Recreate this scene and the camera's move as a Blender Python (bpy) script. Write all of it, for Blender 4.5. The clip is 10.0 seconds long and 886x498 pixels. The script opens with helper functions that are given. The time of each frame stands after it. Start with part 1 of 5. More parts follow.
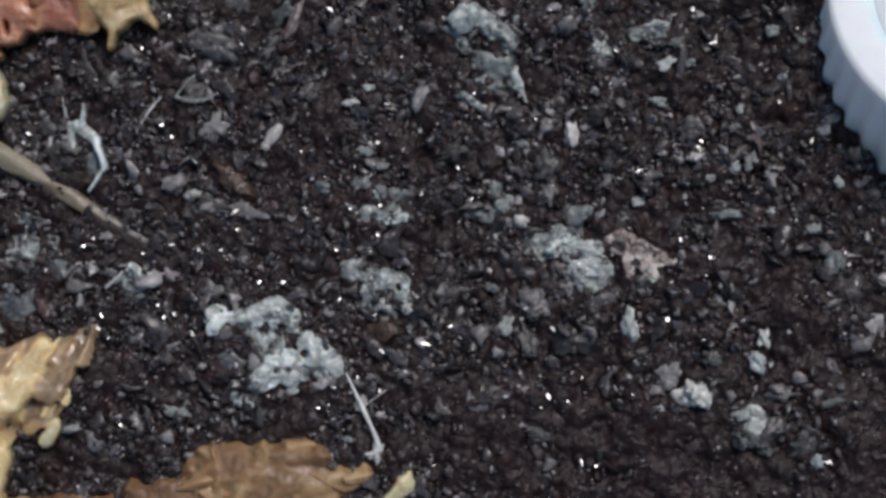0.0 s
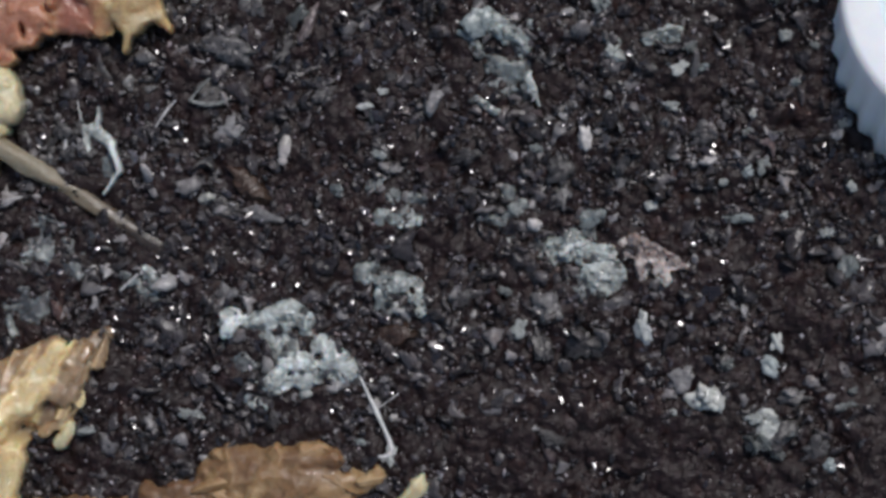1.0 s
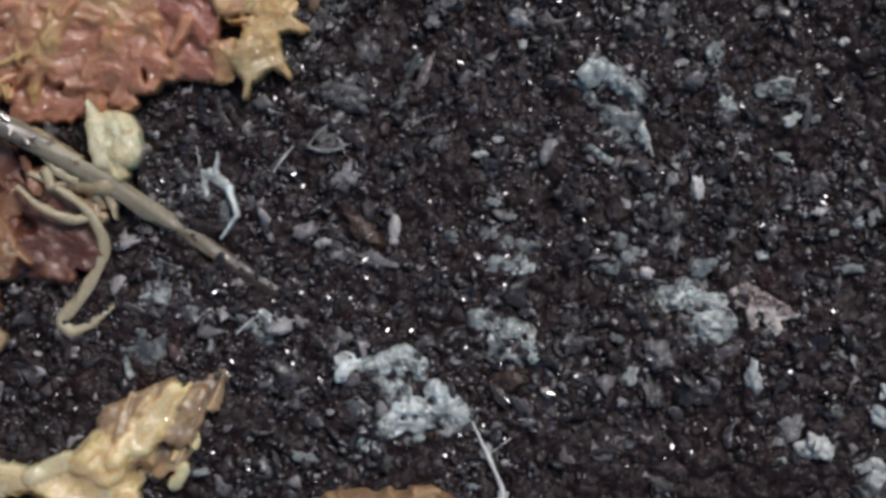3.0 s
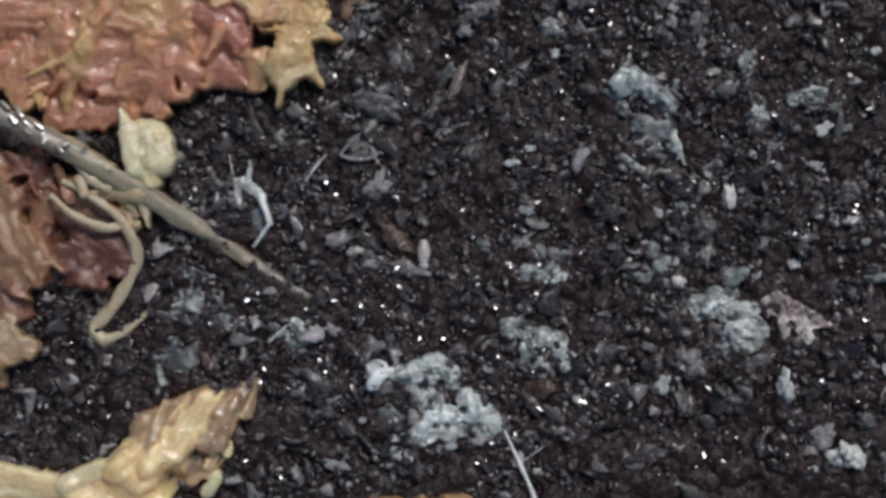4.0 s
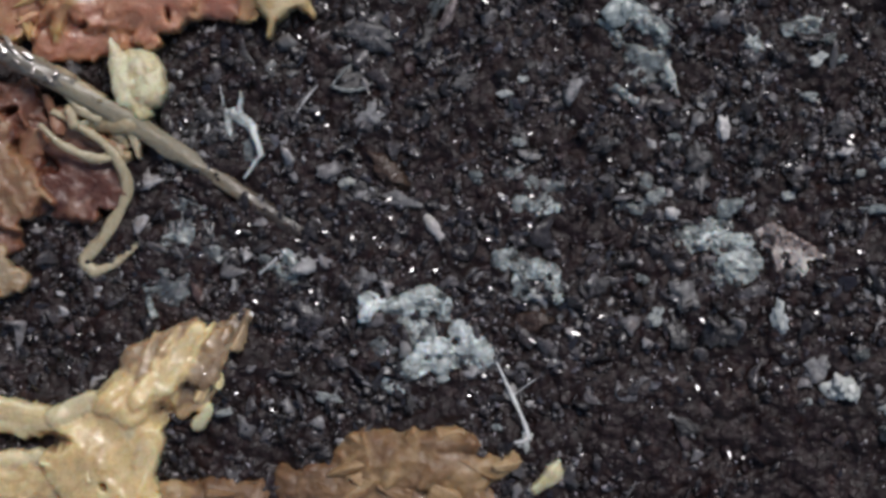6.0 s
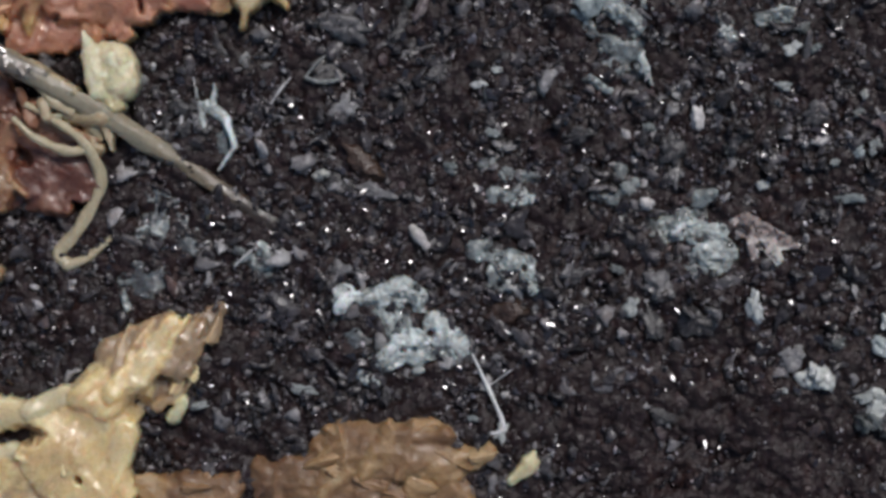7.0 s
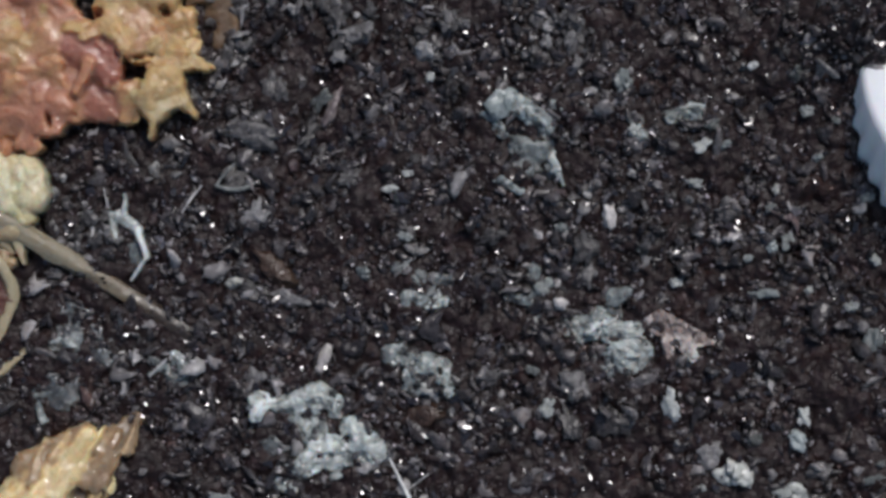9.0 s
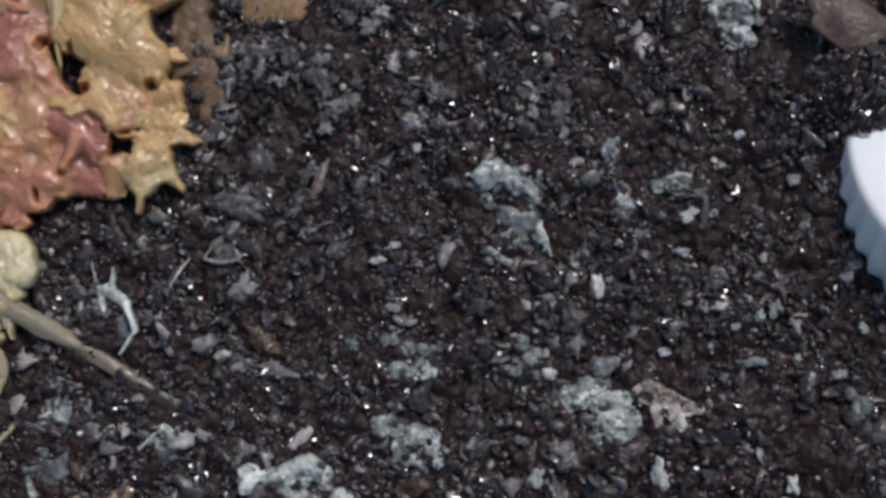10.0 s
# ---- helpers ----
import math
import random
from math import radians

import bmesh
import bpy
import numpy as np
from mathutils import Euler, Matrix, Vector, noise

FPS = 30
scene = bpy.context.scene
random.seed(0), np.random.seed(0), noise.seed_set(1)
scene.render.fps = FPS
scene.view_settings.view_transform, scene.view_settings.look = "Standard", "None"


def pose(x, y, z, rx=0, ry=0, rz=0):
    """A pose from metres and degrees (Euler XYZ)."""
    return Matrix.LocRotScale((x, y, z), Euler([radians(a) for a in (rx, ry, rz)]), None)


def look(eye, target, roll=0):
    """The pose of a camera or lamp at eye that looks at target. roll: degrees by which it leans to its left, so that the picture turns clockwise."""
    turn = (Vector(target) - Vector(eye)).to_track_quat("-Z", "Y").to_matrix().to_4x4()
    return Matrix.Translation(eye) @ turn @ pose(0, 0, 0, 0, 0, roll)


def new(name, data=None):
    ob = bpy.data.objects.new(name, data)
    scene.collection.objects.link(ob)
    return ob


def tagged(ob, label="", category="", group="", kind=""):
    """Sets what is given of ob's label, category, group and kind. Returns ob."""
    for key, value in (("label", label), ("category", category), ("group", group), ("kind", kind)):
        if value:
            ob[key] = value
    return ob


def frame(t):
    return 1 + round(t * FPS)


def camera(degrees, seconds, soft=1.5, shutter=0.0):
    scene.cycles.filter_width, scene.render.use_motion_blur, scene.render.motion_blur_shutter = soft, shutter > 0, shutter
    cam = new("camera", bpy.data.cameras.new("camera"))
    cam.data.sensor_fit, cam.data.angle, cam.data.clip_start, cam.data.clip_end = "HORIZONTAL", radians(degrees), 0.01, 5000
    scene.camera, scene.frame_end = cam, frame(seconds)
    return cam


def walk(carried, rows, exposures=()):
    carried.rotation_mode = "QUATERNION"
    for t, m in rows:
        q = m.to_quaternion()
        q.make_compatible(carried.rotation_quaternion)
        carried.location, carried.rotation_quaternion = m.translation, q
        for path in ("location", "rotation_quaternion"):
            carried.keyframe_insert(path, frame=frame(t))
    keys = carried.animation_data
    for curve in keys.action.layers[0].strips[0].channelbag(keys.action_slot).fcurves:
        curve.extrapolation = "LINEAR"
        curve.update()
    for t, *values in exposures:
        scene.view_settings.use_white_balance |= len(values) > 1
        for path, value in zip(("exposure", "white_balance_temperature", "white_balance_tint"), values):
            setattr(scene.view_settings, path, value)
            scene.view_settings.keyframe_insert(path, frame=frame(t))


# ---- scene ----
cam = camera(22.0, 10.0, soft=3.4)
# seconds, then millimetres and degrees; the camera hangs over the soil and looks down
PATH = [
    (0.0, 0.019, -0.049, 143.64, -0.317, -0.520, -0.103),
    (0.5, 0.586, -0.513, 143.97, -0.281, -0.152, -0.017),
    (1.0, 0.000, 0.000, 144.05, -0.249, -0.188, 0.000),
    (1.5, -0.837, 0.220, 144.10, -0.185, -0.388, 0.067),
    (2.0, -1.533, 0.663, 144.60, 0.061, -0.213, 0.175),
    (2.5, -4.204, 0.062, 145.34, 0.656, 0.025, 0.437),
    (3.0, -6.296, -0.749, 145.57, 1.203, 0.166, 0.614),
    (3.2, -6.844, -0.470, 145.61, 1.293, 0.169, 0.456),
    (4.3, -8.275, -0.929, 145.81, 1.495, 0.302, 0.726),
    (4.5, -8.212, -0.773, 145.68, 1.524, 0.355, 0.718),
    (5.0, -7.627, -0.694, 145.49, 1.323, 0.429, 0.711),
    (5.5, -7.604, -2.550, 145.12, 0.892, 0.354, 0.775),
    (5.7, -7.513, -3.481, 145.01, 0.847, 0.348, 0.758),
    (6.8, -7.694, -3.692, 144.65, 0.641, -0.078, 0.443),
    (7.0, -6.952, -3.342, 144.74, 0.505, -0.121, 0.389),
    (7.5, -4.128, -1.843, 144.52, 0.472, -0.261, -0.258),
    (8.0, -3.507, -0.770, 144.60, 0.637, -0.184, -0.409),
    (8.5, -3.277, 0.839, 144.44, 0.743, -0.294, -0.612),
    (9.0, -2.031, 2.394, 144.67, 0.836, -0.333, -0.949),
    (9.5, -1.232, 5.195, 144.64, 0.649, -0.414, -1.234),
    (10.0, -1.370, 7.000, 144.84, 0.794, -0.408, -1.400),
]
MM = 0.001
walk(cam, [(t, pose(x * MM, y * MM, z * MM, rx, ry, rz)) for t, x, y, z, rx, ry, rz in PATH])

# ---- light: daylight, a soft sun high over the top edge ----
SUN_AZ, SUN_EL = 30.0, 55.0  # degrees from +y towards +x, and above the horizon
world = bpy.data.worlds.new("sky")
scene.world = world
world.use_nodes = True
wn = world.node_tree.nodes
sky = wn.new("ShaderNodeTexSky")
sky.sky_type, sky.sun_disc = "NISHITA", False
sky.sun_elevation, sky.sun_rotation = radians(SUN_EL), radians(SUN_AZ)
wn["Background"].inputs["Strength"].default_value = 0.1
world.node_tree.links.new(sky.outputs[0], wn["Background"].inputs["Color"])
sun = new("sun", bpy.data.lights.new("sun", "SUN"))
sun.data.energy, sun.data.angle, sun.data.color = 2.8, radians(20), (1.0, 0.965, 0.95)
sun_way = Vector((math.sin(radians(SUN_AZ)) * math.cos(radians(SUN_EL)), math.cos(radians(SUN_AZ)) * math.cos(radians(SUN_EL)), math.sin(radians(SUN_EL))))
sun.matrix_world = look(sun_way * 2, (0, 0, 0))
scene.view_settings.exposure = -0.31


# ---- materials ----
def node_mat(name):
    m = bpy.data.materials.new(name)
    m.use_nodes = True
    nt = m.node_tree
    return m, nt, nt.nodes["Principled BSDF"]


def ramp(nt, fac, stops, mode="LINEAR"):
    r = nt.nodes.new("ShaderNodeValToRGB")
    r.color_ramp.interpolation = mode
    els = r.color_ramp.elements
    while len(els) < len(stops):
        els.new(0.5)
    for e, (p, c) in zip(els, stops):
        e.position, e.color = p, (*c, 1) if len(c) == 3 else c
    nt.links.new(fac, r.inputs[0])
    return r.outputs[0]


def mm_coords(nt):
    """Object coordinates in millimetres."""
    tc = nt.nodes.new("ShaderNodeTexCoord")
    mp = nt.nodes.new("ShaderNodeMapping")
    mp.inputs["Scale"].default_value = (1000, 1000, 1000)
    nt.links.new(tc.outputs["Object"], mp.inputs[0])
    return mp.outputs[0]


def grain(nt, co, scale, detail=4, rough=0.6, dist=0.0):
    n = nt.nodes.new("ShaderNodeTexNoise")
    n.inputs["Scale"].default_value, n.inputs["Detail"].default_value = scale, detail
    n.inputs["Roughness"].default_value, n.inputs["Distortion"].default_value = rough, dist
    nt.links.new(co, n.inputs["Vector"])
    return n.outputs[0]


def mix(nt, fac, a, b, how="MIX"):
    n = nt.nodes.new("ShaderNodeMix")
    n.data_type, n.blend_type = "RGBA", how
    for sock, v in ((n.inputs[0], fac), (n.inputs[6], a), (n.inputs[7], b)):
        if isinstance(v, (int, float)):
            sock.default_value = v
        elif isinstance(v, tuple):
            sock.default_value = (*v, 1)
        else:
            nt.links.new(v, sock)
    return n.outputs[2]


def bump(nt, bsdf, height, dist, strength=0.6):
    b = nt.nodes.new("ShaderNodeBump")
    b.inputs["Strength"].default_value, b.inputs["Distance"].default_value = strength, dist
    nt.links.new(height, b.inputs["Height"])
    nt.links.new(b.outputs[0], bsdf.inputs["Normal"])


def soil_mat(name, stops, rough=(0.25, 0.6), by="ISLAND", spec=0.5, relief=0.0003, depth=0.0):
    m, nt, p = node_mat(name)
    co = mm_coords(nt)
    if by == "ISLAND":
        fac = nt.nodes.new("ShaderNodeNewGeometry").outputs["Random Per Island"]
    elif by == "OBJECT":
        fac = nt.nodes.new("ShaderNodeObjectInfo").outputs["Random"]
    else:
        fac = grain(nt, co, 1.3, 6, 0.7)
    base = ramp(nt, fac, stops)
    fine = grain(nt, co, 2.6, 7, 0.72, 0.6)
    col = mix(nt, 0.8 if depth == 0 else 0.45, base, ramp(nt, fine, [(0.3, (0.3, 0.27, 0.26)), (0.7, (1.5, 1.45, 1.45))]), "MULTIPLY")
    tint = ramp(nt, grain(nt, co, 0.38, 4, 0.6, 0.8), [(0.28, (0.86, 1.0, 0.95)), (0.42, (1.0, 0.98, 1.0)), (0.55, (1.05, 0.98, 1.12)), (0.72, (1.45, 1.0, 0.78))])
    col = mix(nt, 0.8 if depth == 0 else 0.3, col, tint, "MULTIPLY")
    nt.links.new(col, p.inputs["Base Color"])
    nt.links.new(ramp(nt, grain(nt, co, 2.2, 3), [(0.35, (rough[0],) * 3), (0.65, (rough[1],) * 3)]), p.inputs["Roughness"])
    p.inputs["Specular IOR Level"].default_value = spec
    if depth:
        p.inputs["Subsurface Weight"].default_value, p.inputs["Subsurface Scale"].default_value = depth, 0.0005
        p.inputs["Subsurface Radius"].default_value = (1.0, 1.0, 0.9)
    if relief:
        bump(nt, p, grain(nt, co, 1.5, 3, 0.55, 0.4), relief, 0.9)
    return m


DARK = (0.0185, 0.0115, 0.0105)
SOIL = soil_mat("wet_soil", [(0.3, (0.0098, 0.0052, 0.0043)), (0.52, (0.0189, 0.0106, 0.0093)), (0.66, (0.0329, 0.023, 0.0217)), (0.8, (0.0595, 0.0467, 0.0459))], (0.25, 0.7), "NOISE", 0.32, 0.0004)
CRUMB = soil_mat("soil_crumb", [(0.0, DARK), (0.6, (0.0213, 0.0125, 0.0109)), (0.85, (0.0364, 0.0243, 0.0223)), (0.95, (0.0644, 0.0493, 0.0465)), (1.0, (0.119, 0.096, 0.0899))], (0.2, 0.6), spec=0.32)
PALE = soil_mat("pale_crumb", [(0.0, (0.13, 0.145, 0.138)), (0.3, (0.22, 0.25, 0.235)), (0.55, (0.4, 0.455, 0.43)), (0.75, (0.44, 0.44, 0.375)), (1.0, (0.7, 0.75, 0.72))], (0.08, 0.3), "OBJECT", 0.6, 0.00015, 0.7)
MIDDLE = soil_mat("grey_green_crumb", [(0.0, (0.055, 0.058, 0.054)), (0.35, (0.13, 0.14, 0.13)), (0.7, (0.27, 0.29, 0.268)), (1.0, (0.54, 0.565, 0.51))], (0.1, 0.35), "OBJECT", 0.5, 0.0002, 0.6)
DULL = soil_mat("dull_crumb", [(0.0, (0.04, 0.036, 0.034)), (0.5, (0.095, 0.09, 0.086)), (0.85, (0.19, 0.185, 0.178)), (1.0, (0.36, 0.35, 0.33))], (0.1, 0.4), "OBJECT", 0.45, 0.0002, 0.4)
MINERAL = soil_mat("mineral_grain", [(0.0, (0.08, 0.073, 0.07)), (0.6, (0.18, 0.17, 0.16)), (1.0, (0.42, 0.41, 0.38))], (0.05, 0.3), "OBJECT", 0.7, 0.0002, 0.3)
SPECK = soil_mat("speck", [(0.0, (0.02, 0.016, 0.0155)), (0.45, (0.041, 0.0355, 0.0355)), (0.75, (0.086, 0.078, 0.077)), (0.9, (0.18, 0.172, 0.166)), (1.0, (0.4, 0.39, 0.37))], (0.12, 0.4), "ISLAND", 0.5, 0.0002, 0.5)
GRITTY = soil_mat("fine_grit", [(0.0, (0.035, 0.03, 0.029)), (0.5, (0.082, 0.075, 0.074)), (0.85, (0.2, 0.19, 0.185)), (1.0, (0.5, 0.49, 0.48))], (0.15, 0.45), "ISLAND", 0.5, 0)
SHINE = soil_mat("wet_flake", [(0.0, (0.014, 0.011, 0.01)), (0.6, (0.03, 0.025, 0.024)), (0.9, (0.06, 0.056, 0.057)), (1.0, (0.15, 0.15, 0.15))], (0.05, 0.18), "ISLAND", 0.9, 0)
SHARD = soil_mat("wet_shard", [(0.0, (0.05, 0.048, 0.05)), (0.6, (0.12, 0.12, 0.12)), (1.0, (0.3, 0.3, 0.3))], (0.04, 0.1), "OBJECT", 1.0, 0)
BARK = soil_mat("bark", [(0.0, (0.03, 0.016, 0.01)), (0.5, (0.045, 0.026, 0.016)), (1.0, (0.075, 0.048, 0.03))], (0.2, 0.5), "OBJECT", relief=0.0004)
WOOD = soil_mat("grey_wood", [(0.0, (0.085, 0.062, 0.05)), (1.0, (0.1, 0.075, 0.06))], (0.3, 0.6), "OBJECT", 0.35, 0.0001)
PINKFLAKE = soil_mat("pink_flake", [(0.0, (0.17, 0.145, 0.13)), (1.0, (0.24, 0.21, 0.19))], (0.15, 0.4), "OBJECT", relief=0.0004)
FILM = soil_mat("grey_film", [(0.0, (0.05, 0.046, 0.042)), (1.0, (0.085, 0.08, 0.074))], (0.2, 0.5), "OBJECT", 0.4, 0.00005, 0.3)
BRIGHT = soil_mat("bright_grain", [(0.0, (0.5, 0.48, 0.45)), (1.0, (0.56, 0.54, 0.5))], (0.2, 0.4), "OBJECT", 0.5, 0.0001, 0.5)
HAIR = soil_mat("root_hair", [(0.0, (0.58, 0.58, 0.54)), (1.0, (0.72, 0.72, 0.67))], (0.15, 0.4), "OBJECT", 0.35, 0.0002, 0.4)
TAN = soil_mat("tan_wood", [(0.0, (0.36, 0.24, 0.115)), (1.0, (0.42, 0.29, 0.15))], (0.3, 0.6), "OBJECT", 0.4, 0.0001)


THIN = (0.25, 0.00012)  # weight and depth of scatter in thin shreds
def flesh_mat(name, stops, rough=0.42, coat=0.4, deep=(1.0, 0.0011), blot=0.8, relief=0.00012, size=0.55):
    """Moist translucent tissue; its colour follows the pigment of each lobe, -0.5 to 1.2."""
    m, nt, p = node_mat(name)
    co = mm_coords(nt)
    at = nt.nodes.new("ShaderNodeAttribute")
    at.attribute_name = "pigment"
    ad = nt.nodes.new("ShaderNodeMath")
    ad.operation = "MULTIPLY_ADD"
    ad.inputs[1].default_value = blot
    nt.links.new(grain(nt, co, size, 5, 0.6, 1.0), ad.inputs[0])
    nt.links.new(at.outputs["Fac"], ad.inputs[2])
    span = nt.nodes.new("ShaderNodeMapRange")
    span.inputs["From Min"].default_value, span.inputs["From Max"].default_value = -0.5 + blot / 2, 1.2 + blot / 2
    nt.links.new(ad.outputs[0], span.inputs["Value"])
    col = ramp(nt, span.outputs[0], stops)
    fine = grain(nt, co, 2.4, 5, 0.6, 1.0)
    col = mix(nt, 0.6, col, ramp(nt, fine, [(0.3, (0.7, 0.63, 0.58)), (0.65, (1.08, 1.08, 1.08))]), "MULTIPLY")
    nt.links.new(col, p.inputs["Base Color"])
    p.inputs["Subsurface Weight"].default_value, p.inputs["Subsurface Scale"].default_value = deep
    p.inputs["Subsurface Radius"].default_value = (1.0, 0.6, 0.4)
    nt.links.new(ramp(nt, grain(nt, co, 1.4, 3), [(0.35, (rough - 0.15,) * 3), (0.65, (rough + 0.1,) * 3)]), p.inputs["Roughness"])
    p.inputs["Coat Weight"].default_value, p.inputs["Coat Roughness"].default_value = coat, 0.06
    if coat > 0.3:
        wet = nt.nodes.new("ShaderNodeBump")
        wet.inputs["Distance"].default_value, wet.inputs["Strength"].default_value = 0.0003, 0.8
        nt.links.new(grain(nt, co, 1.5, 2, 0.5, 0.8), wet.inputs["Height"])
        nt.links.new(wet.outputs[0], p.inputs["Coat Normal"])
    if relief:
        bump(nt, p, grain(nt, co, 2.4, 4, 0.6, 0.8), relief, 0.9)
    return m


PULP = flesh_mat("wet_pulp", [(0.0, (0.58, 0.46, 0.27)), (0.28, (0.55, 0.375, 0.16)), (0.52, (0.497, 0.245, 0.135)), (0.85, (0.386, 0.15, 0.1)), (1.0, (0.239, 0.065, 0.039))], coat=0.8, blot=0.7)
# PULP_RED: red-brown tissue, darkened further for the shadow it lies in
PULP_RED = flesh_mat("red_brown_pulp", [(0.0, (0.394, 0.308, 0.201)), (0.3, (0.347, 0.223, 0.116)), (0.55, (0.274, 0.133, 0.075)), (0.85, (0.161, 0.062, 0.037)), (1.0, (0.101, 0.032, 0.018))])
PULP_CREAM = flesh_mat("cream_pulp", [(0.0, (0.58, 0.54, 0.38)), (0.14, (0.66, 0.57, 0.36)), (0.3, (0.8, 0.61, 0.31)), (0.46, (0.53, 0.37, 0.2)), (0.62, (0.3, 0.205, 0.12)), (1.0, (0.16, 0.095, 0.05))], 0.34, 0.8, (1.0, 0.0018), 0.4, 0.00006)
OCHRE = flesh_mat("ochre_pulp", [(0.0, (0.464, 0.358, 0.214)), (0.3, (0.373, 0.239, 0.115)), (0.55, (0.232, 0.131, 0.062)), (0.8, (0.141, 0.072, 0.037)), (1.0, (0.075, 0.035, 0.021))], 0.5, 0.1, (0.8, 0.0007), 0.9)
DRY = flesh_mat("dry_pulp", [(0.0, (0.38, 0.29, 0.165)), (0.5, (0.185, 0.12, 0.07)), (1.0, (0.09, 0.055, 0.034))], 0.5, 0.1, (0.6, 0.0005), 0.8)
BULB = flesh_mat("pale_bulb", [(0.0, (0.773, 0.739, 0.547)), (0.35, (0.637, 0.535, 0.283)), (1.0, (0.405, 0.262, 0.117))], 0.35, 0.6, (1.0, 0.0009), 0.25)
JOINT = flesh_mat("beige_tissue", [(0.0, (0.62, 0.55, 0.4)), (0.35, (0.42, 0.33, 0.2)), (1.0, (0.22, 0.13, 0.07))], 0.4, 0.5, (0.9, 0.0007), 0.4)
THIN_OF = {}  # the same tissue in thin shreds, which scatter less deeply
for tissue, name, coat in ((PULP, "pulp_shred", 0.4), (PULP_RED, "red_shred", 0.4), (PULP_CREAM, "cream_shred", 0.5), (OCHRE, "ochre_shred", 0.1)):
    stops = [(e.position, tuple(min(0.85, 1.15 * c) for c in tuple(e.color)[:3])) for e in next(q for q in tissue.node_tree.nodes if q.name == "Color Ramp").color_ramp.elements]
    THIN_OF[tissue] = flesh_mat(name, stops, 0.42, coat, THIN, 0.5)
GRIT = flesh_mat("pale_translucent_grit", [(0.0, (0.05, 0.05, 0.05)), (0.3, (0.085, 0.088, 0.09)), (0.5, (0.2, 0.218, 0.21)), (0.7, (0.42, 0.455, 0.432)), (0.9, (0.76, 0.81, 0.79))], 0.28, 0.6, (0.6, 0.0004), 1.4, 0.00012, 1.1)
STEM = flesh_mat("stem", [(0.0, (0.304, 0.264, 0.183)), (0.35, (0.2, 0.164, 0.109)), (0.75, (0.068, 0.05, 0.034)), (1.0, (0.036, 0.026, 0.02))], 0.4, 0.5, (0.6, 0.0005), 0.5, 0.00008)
TENDRIL = flesh_mat("tendril", [(0.0, (0.546, 0.484, 0.352)), (0.3, (0.466, 0.396, 0.255)), (0.6, (0.352, 0.273, 0.167))], 0.4, 0.5, (0.5, 0.0004), 0.5)
SHEATH = flesh_mat("wet_sheath", [(0.0, (0.3, 0.27, 0.22)), (0.5, (0.17, 0.145, 0.11)), (1.0, (0.1, 0.08, 0.06))], 0.3, 1.0, (0.4, 0.0004), 0.7)
ROSY_GRIT = flesh_mat("rosy_grit", [(0.0, (0.12, 0.098, 0.09)), (0.5, (0.31, 0.255, 0.235)), (0.8, (0.55, 0.5, 0.465)), (1.0, (0.7, 0.68, 0.62))], 0.3, 0.4, (0.7, 0.0005), 0.6, 0.0001)
def plastic(name, col, rough):
    m, nt, p = node_mat(name)
    n = grain(nt, mm_coords(nt), 0.35, 5)
    nt.links.new(ramp(nt, n, [(0.3, tuple(0.93 * c for c in col)), (0.6, col)]), p.inputs["Base Color"])
    nt.links.new(ramp(nt, grain(nt, mm_coords(nt), 2.0, 4), [(0.3, (rough,) * 3), (0.7, (rough + 0.15,) * 3)]), p.inputs["Roughness"])
    p.inputs["Subsurface Weight"].default_value, p.inputs["Subsurface Scale"].default_value = 0.15, 0.001
    return m


GLINT = soil_mat("clear_film", [(0.0, (0.3, 0.27, 0.22)), (1.0, (0.34, 0.31, 0.26))], (0.04, 0.1), "OBJECT", 0.8, 0)
WHITE = plastic("white_plastic", (0.96, 0.965, 0.97), 0.3)
CYAN = plastic("pale_blue_plastic", (0.78, 0.89, 0.91), 0.3)
BODY = soil_mat("springtail_skin", [(0.0, (0.44, 0.43, 0.38)), (1.0, (0.44, 0.43, 0.38))], (0.3, 0.5), "OBJECT", 0.4, 0.00003)
LIMB = soil_mat("springtail_limb", [(0.0, (0.1, 0.09, 0.085)), (1.0, (0.12, 0.11, 0.1))], (0.3, 0.5), "OBJECT", 0.4, 0.00002)

# ---- geometry helpers ----
rng = np.random.default_rng(7)


def mesh_np(name, verts, faces, mats, smooth=False):
    """A mesh from arrays: verts in millimetres, faces all triangles or all quads."""
    verts, faces = np.asarray(verts, np.float32) * MM, np.asarray(faces, np.int32)
    me = bpy.data.meshes.new(name)
    n, k = faces.shape
    me.vertices.add(len(verts)), me.loops.add(n * k), me.polygons.add(n)
    me.vertices.foreach_set("co", verts.ravel())
    me.loops.foreach_set("vertex_index", faces.ravel())
    me.polygons.foreach_set("loop_start", np.arange(0, n * k, k, dtype=np.int32))
    me.polygons.foreach_set("use_smooth", np.full(n, smooth))
    for m in mats if isinstance(mats, (list, tuple)) else [mats]:
        me.materials.append(m)
    me.update(calc_edges=True)
    me.validate()
    return me


def child(name, me, parent, m=None, label=""):
    ob = new(name, me)
    ob.parent = parent
    if m is not None:
        ob.matrix_basis = m
    return tagged(ob, label)


TABLE = rng.random((256, 256))


